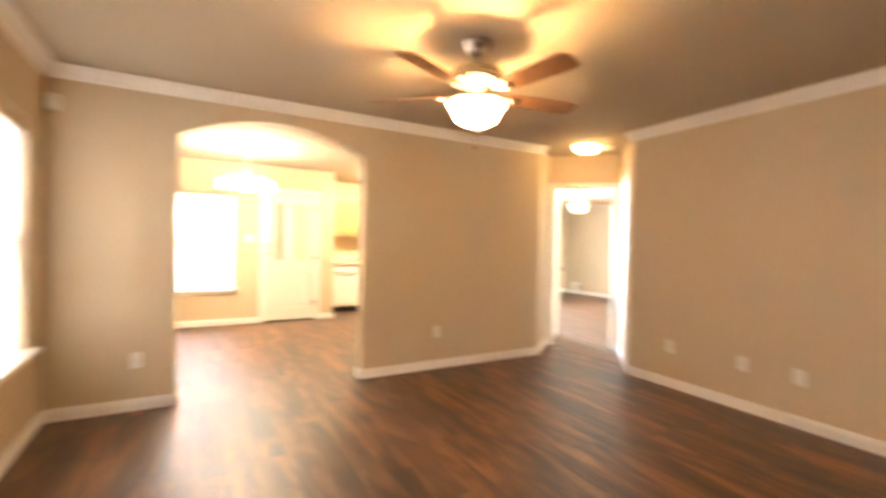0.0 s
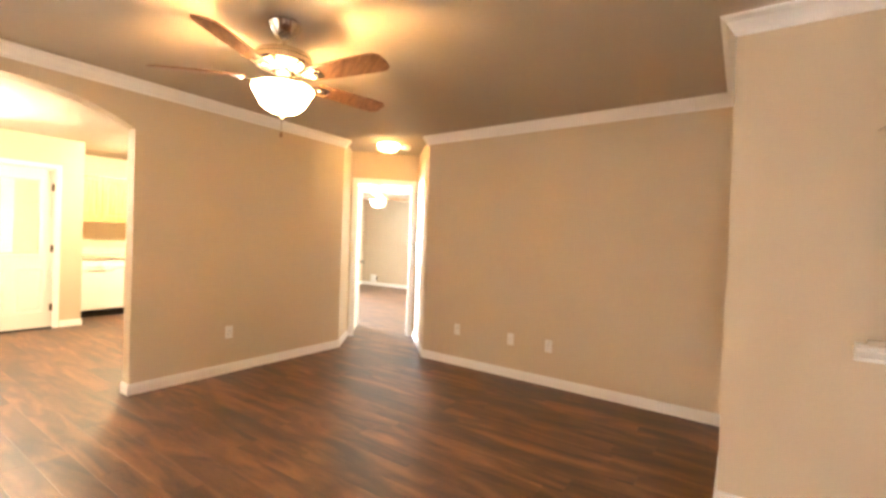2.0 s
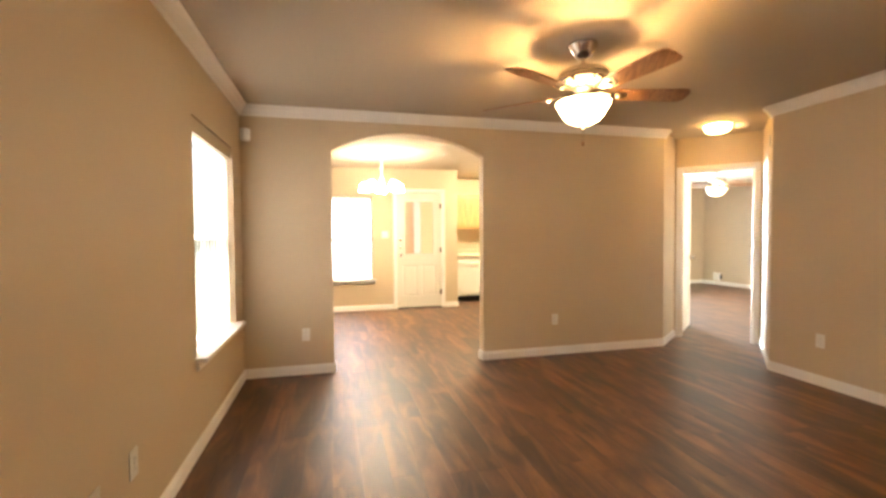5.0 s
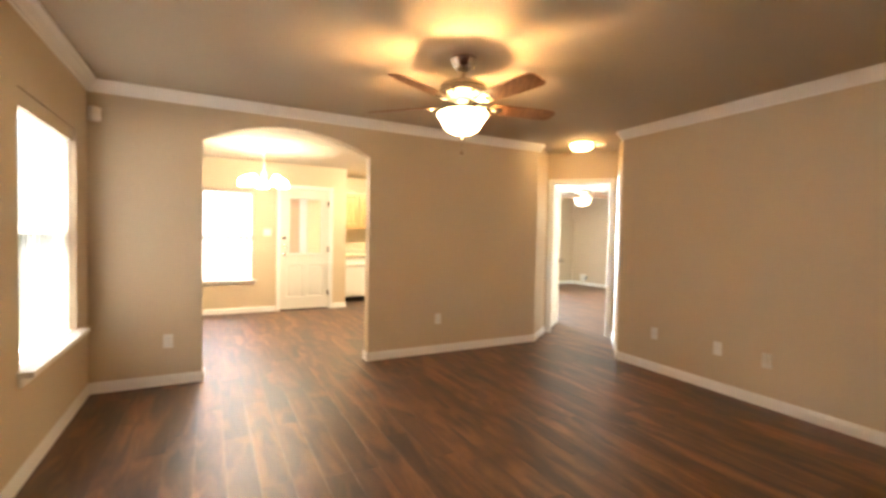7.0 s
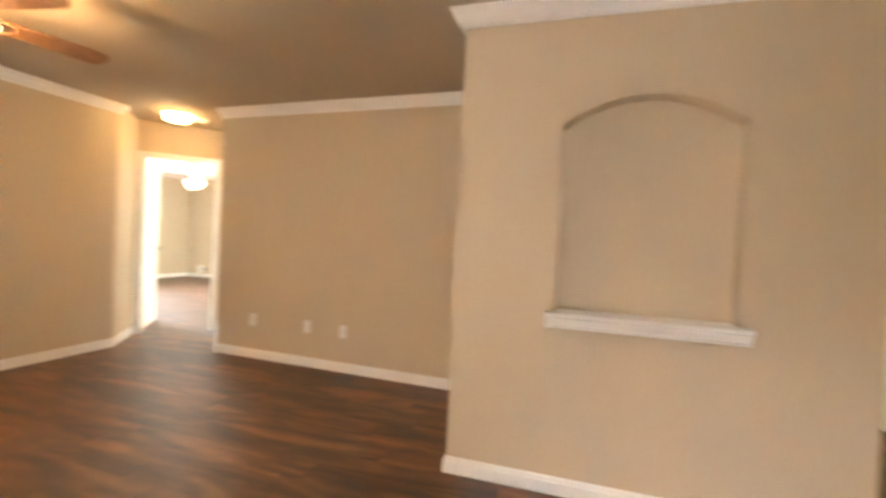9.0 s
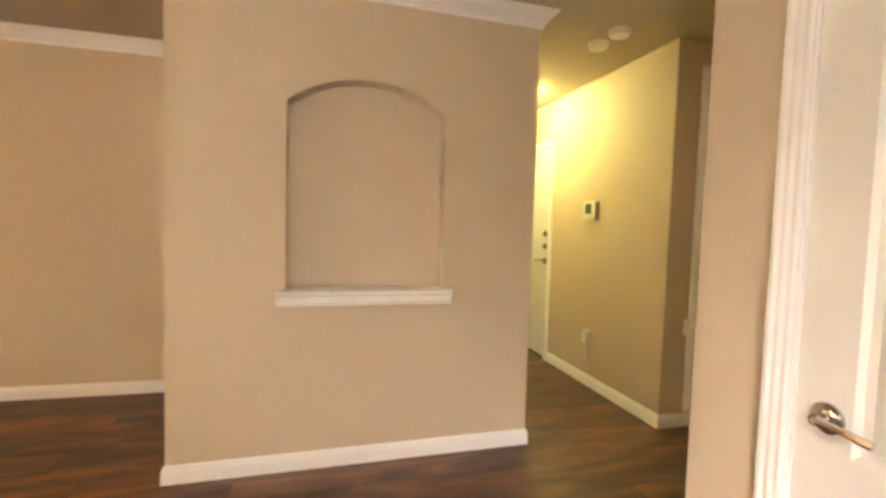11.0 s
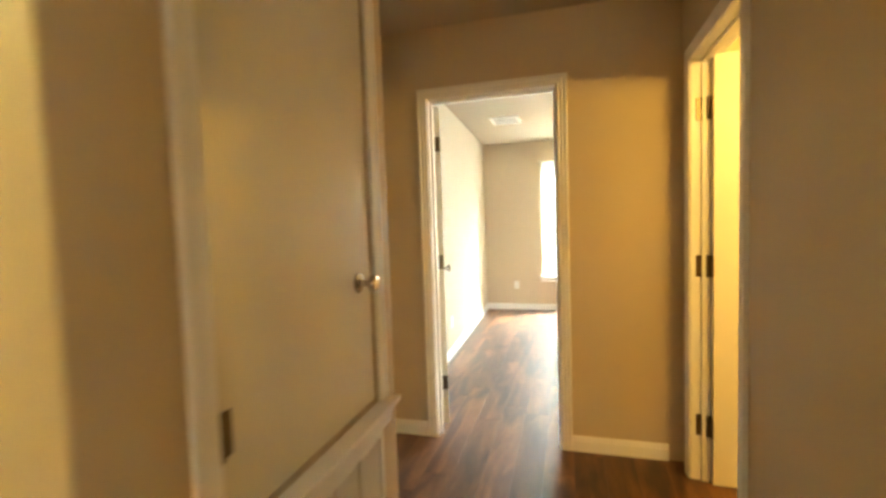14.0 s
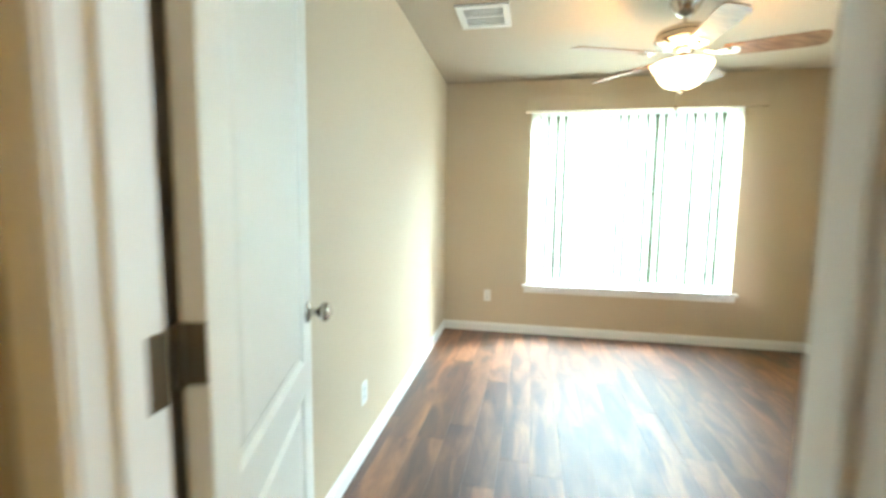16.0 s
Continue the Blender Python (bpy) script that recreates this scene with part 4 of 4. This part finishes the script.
for x in (-0.023, 0.023):
    part("toggle", box((x - 0.005, -0.016, -0.004), (x + 0.005, -0.006, 0.012), 0.002), PLASTIC, s)
t = thing("thermostat", pose(3.745, ENTRY_Y, 1.405, 0, 0, 180), "white square wall thermostat with a dark display", "thermostat")
part("back_plate", box((-0.07, -0.012, -0.078), (0.078, 0, 0.068), 0.004), PLASTIC, t)
part("body", box((-0.08, -0.034, -0.068), (0.068, -0.012, 0.074), 0.007), PLASTIC, t)
part("display", box((-0.056, -0.0355, -0.026), (0.024, -0.0335, 0.056), 0.001), SCREEN, t, "dark grey display")
m = thing("motion_sensor", pose(W + 0.055, N - 0.055, 2.175, 0, 0, 45), "white motion sensor high in the room corner", "motion sensor")
part("body", box((-0.035, -0.03, -0.055), (0.035, 0.03, 0.055), 0.012), PLASTIC, m)
part("lens", box((-0.024, -0.034, -0.045), (0.024, -0.028, 0.0), 0.003), material("milky_lens", (0.9, 0.9, 0.86), 0.25), m, "milky sensor lens")
part("bracket", box((-0.02, 0.028, -0.03), (0.02, 0.05, 0.03), 0.004), PLASTIC, m)
b = thing("alarm_chime", pose(4.45, 3.52, 2.17, 0, 0, -45), "small white door chime beside the bedroom door", "chime")
part("body", box((-0.03, -0.028, -0.055), (0.03, 0.0, 0.055), 0.006), PLASTIC, b)
part("grille", box((-0.018, -0.0295, -0.035), (0.018, -0.0275, 0.0)), DARK, b)
j = thing("wall_box", pose(9.6, 9.1, 0.20, 0, 0, -90), "white low wall box with a dark plug", "wall box")
part("body", box((-0.10, -0.05, -0.09), (0.08, 0, 0.10), 0.01), PLASTIC, j)
part("plug", box((0.085, -0.03, -0.05), (0.12, 0, 0.06), 0.004), DARK, j)

# ---- kitchen glimpse ----
k = thing("wall_cabinet", pose(2.50, 8.57, 1.43), "honey oak kitchen wall cabinet", "cabinet")
part("body", box((0, 0.02, 0), (0.92, 0.33, 0.66), 0.003), OAK, k)
for x in (0.01, 0.465):
    dr = part("door", panel_leaf(0.445, 0.64, [(0.06, 0.385, 0.06, 0.58)], 0.02), OAK, k)
    dr.location = (x, 0.0, 0.01)
part("light_rail", box((0, -0.004, -0.03), (0.92, 0.02, 0.0), 0.004), OAK, k)
w = thing("dishwasher", pose(2.58, 8.30, 0.0), "white dishwasher under the kitchen counter", "dishwasher")
part("body", box((0.0, 0.03, 0.10), (0.60, 0.59, 0.86), 0.004), PLASTIC, w)
part("door", box((0.004, 0.0, 0.12), (0.596, 0.03, 0.72), 0.006), PLASTIC, w)
part("control_panel", box((0.004, -0.004, 0.725), (0.596, 0.03, 0.86), 0.006), PLASTIC, w)
part("handle", tube([(0.12, -0.004, 0.735), (0.14, -0.03, 0.735), (0.46, -0.03, 0.735), (0.48, -0.004, 0.735)], 0.008, 8), PLASTIC, w)
part("kick_plate", box((0.004, 0.05, 0.0), (0.596, 0.08, 0.115), 0.002), SHADOWGAP, w)
bc = thing("base_cabinet", pose(3.185, 8.31, 0.0), "honey oak kitchen base cabinet", "cabinet")
part("body", box((0, 0.02, 0.1), (1.25, 0.58, 0.86), 0.003), OAK, bc)
for x in (0.01, 0.425, 0.84):
    dr = part("door", panel_leaf(0.40, 0.72, [(0.06, 0.34, 0.06, 0.66)], 0.02), OAK, bc)
    dr.location = (x, 0.0, 0.12)
part("kick_plate", box((0.0, 0.07, 0.0), (1.25, 0.09, 0.10)), SHADOWGAP, bc)
ct = thing("countertop", pose(2.50, 8.27, 0.862), "light laminate kitchen countertop with a backsplash", "countertop")
part("top", box((0.0, 0.0, 0.0), (1.935, 0.63, 0.038), 0.008), COUNTER, ct)
part("backsplash", box((0.0, 0.605, 0.038), (1.935, 0.63, 0.14), 0.004), COUNTER, ct)

# ---- floor boards ----
BOARD_W = 0.153
rnd = random.Random(7)
meshes = {}


def board_mesh(w, l):
    key = (round(w, 4), round(l, 4))
    if key not in meshes:
        e = 0.0007
        v = [(0, 0, -0.011), (w, 0, -0.011), (w, l, -0.011), (0, l, -0.011), (0, 0, -e), (w, 0, -e), (w, l, -e), (0, l, -e), (e, e, 0), (w - e, e, 0), (w - e, l - e, 0), (e, l - e, 0)]
        f = [(0, 1, 5, 4), (1, 2, 6, 5), (2, 3, 7, 6), (3, 0, 4, 7), (4, 5, 9, 8), (5, 6, 10, 9), (6, 7, 11, 10), (7, 4, 8, 11), (8, 9, 10, 11)]
        me = bpy.data.meshes.new("plank")
        me.from_pydata(v, [], f)
        me.materials.append(PLANK)
        meshes[key] = me
    return meshes[key]


def inside(x, y):
    """Whether a board at x, y lies in a room that the walk passes."""
    return (W - 0.1 < x < P2[0] + 0.1 and S - 0.1 < y < N + 0.1) or (HALL_C - 0.1 < x < 3.5 and BED_Y - 0.2 < y < S) or (1.6 < x < 3.6 and -7.2 < y < BED_Y)


far_v, far_f, near = [], [], 0
gap = 0.0004
cols = int(10.3 / BOARD_W)
for i in range(cols):
    x = -0.62 + i * BOARD_W
    y = -8.5 - rnd.uniform(0, 1.2)
    while y < 9.65:
        l = 1.22
        y0, y1 = max(y, -8.5), min(y + l, 9.65)
        if y1 - y0 > 0.02:
            full = y0 == y and y1 == y + l
            if full and near < 300 and inside(x, (y0 + y1) / 2):
                ob = new("plank", board_mesh(BOARD_W - gap, l - gap))
                ob.location = (x, y0, 0)
                ob.parent = FLOOR
                near += 1
            else:
                k = len(far_v)
                for z in (-0.011, 0.0):
                    far_v += [(x, y0, z), (x + BOARD_W - gap, y0, z), (x + BOARD_W - gap, y1 - gap, z), (x, y1 - gap, z)]
                far_f += [(k + 4, k + 5, k + 6, k + 7), (k, k + 1, k + 5, k + 4), (k + 1, k + 2, k + 6, k + 5), (k + 2, k + 3, k + 7, k + 6), (k + 3, k, k + 4, k + 7)]
        y += l
me = bpy.data.meshes.new("far_planks")
me.from_pydata(far_v, [], far_f)
me.materials.append(PLANK)
ob = new("far_planks", me)
ob.parent = FLOOR
tagged(ob, "brown laminate planks in the further rooms", kind="stuff")
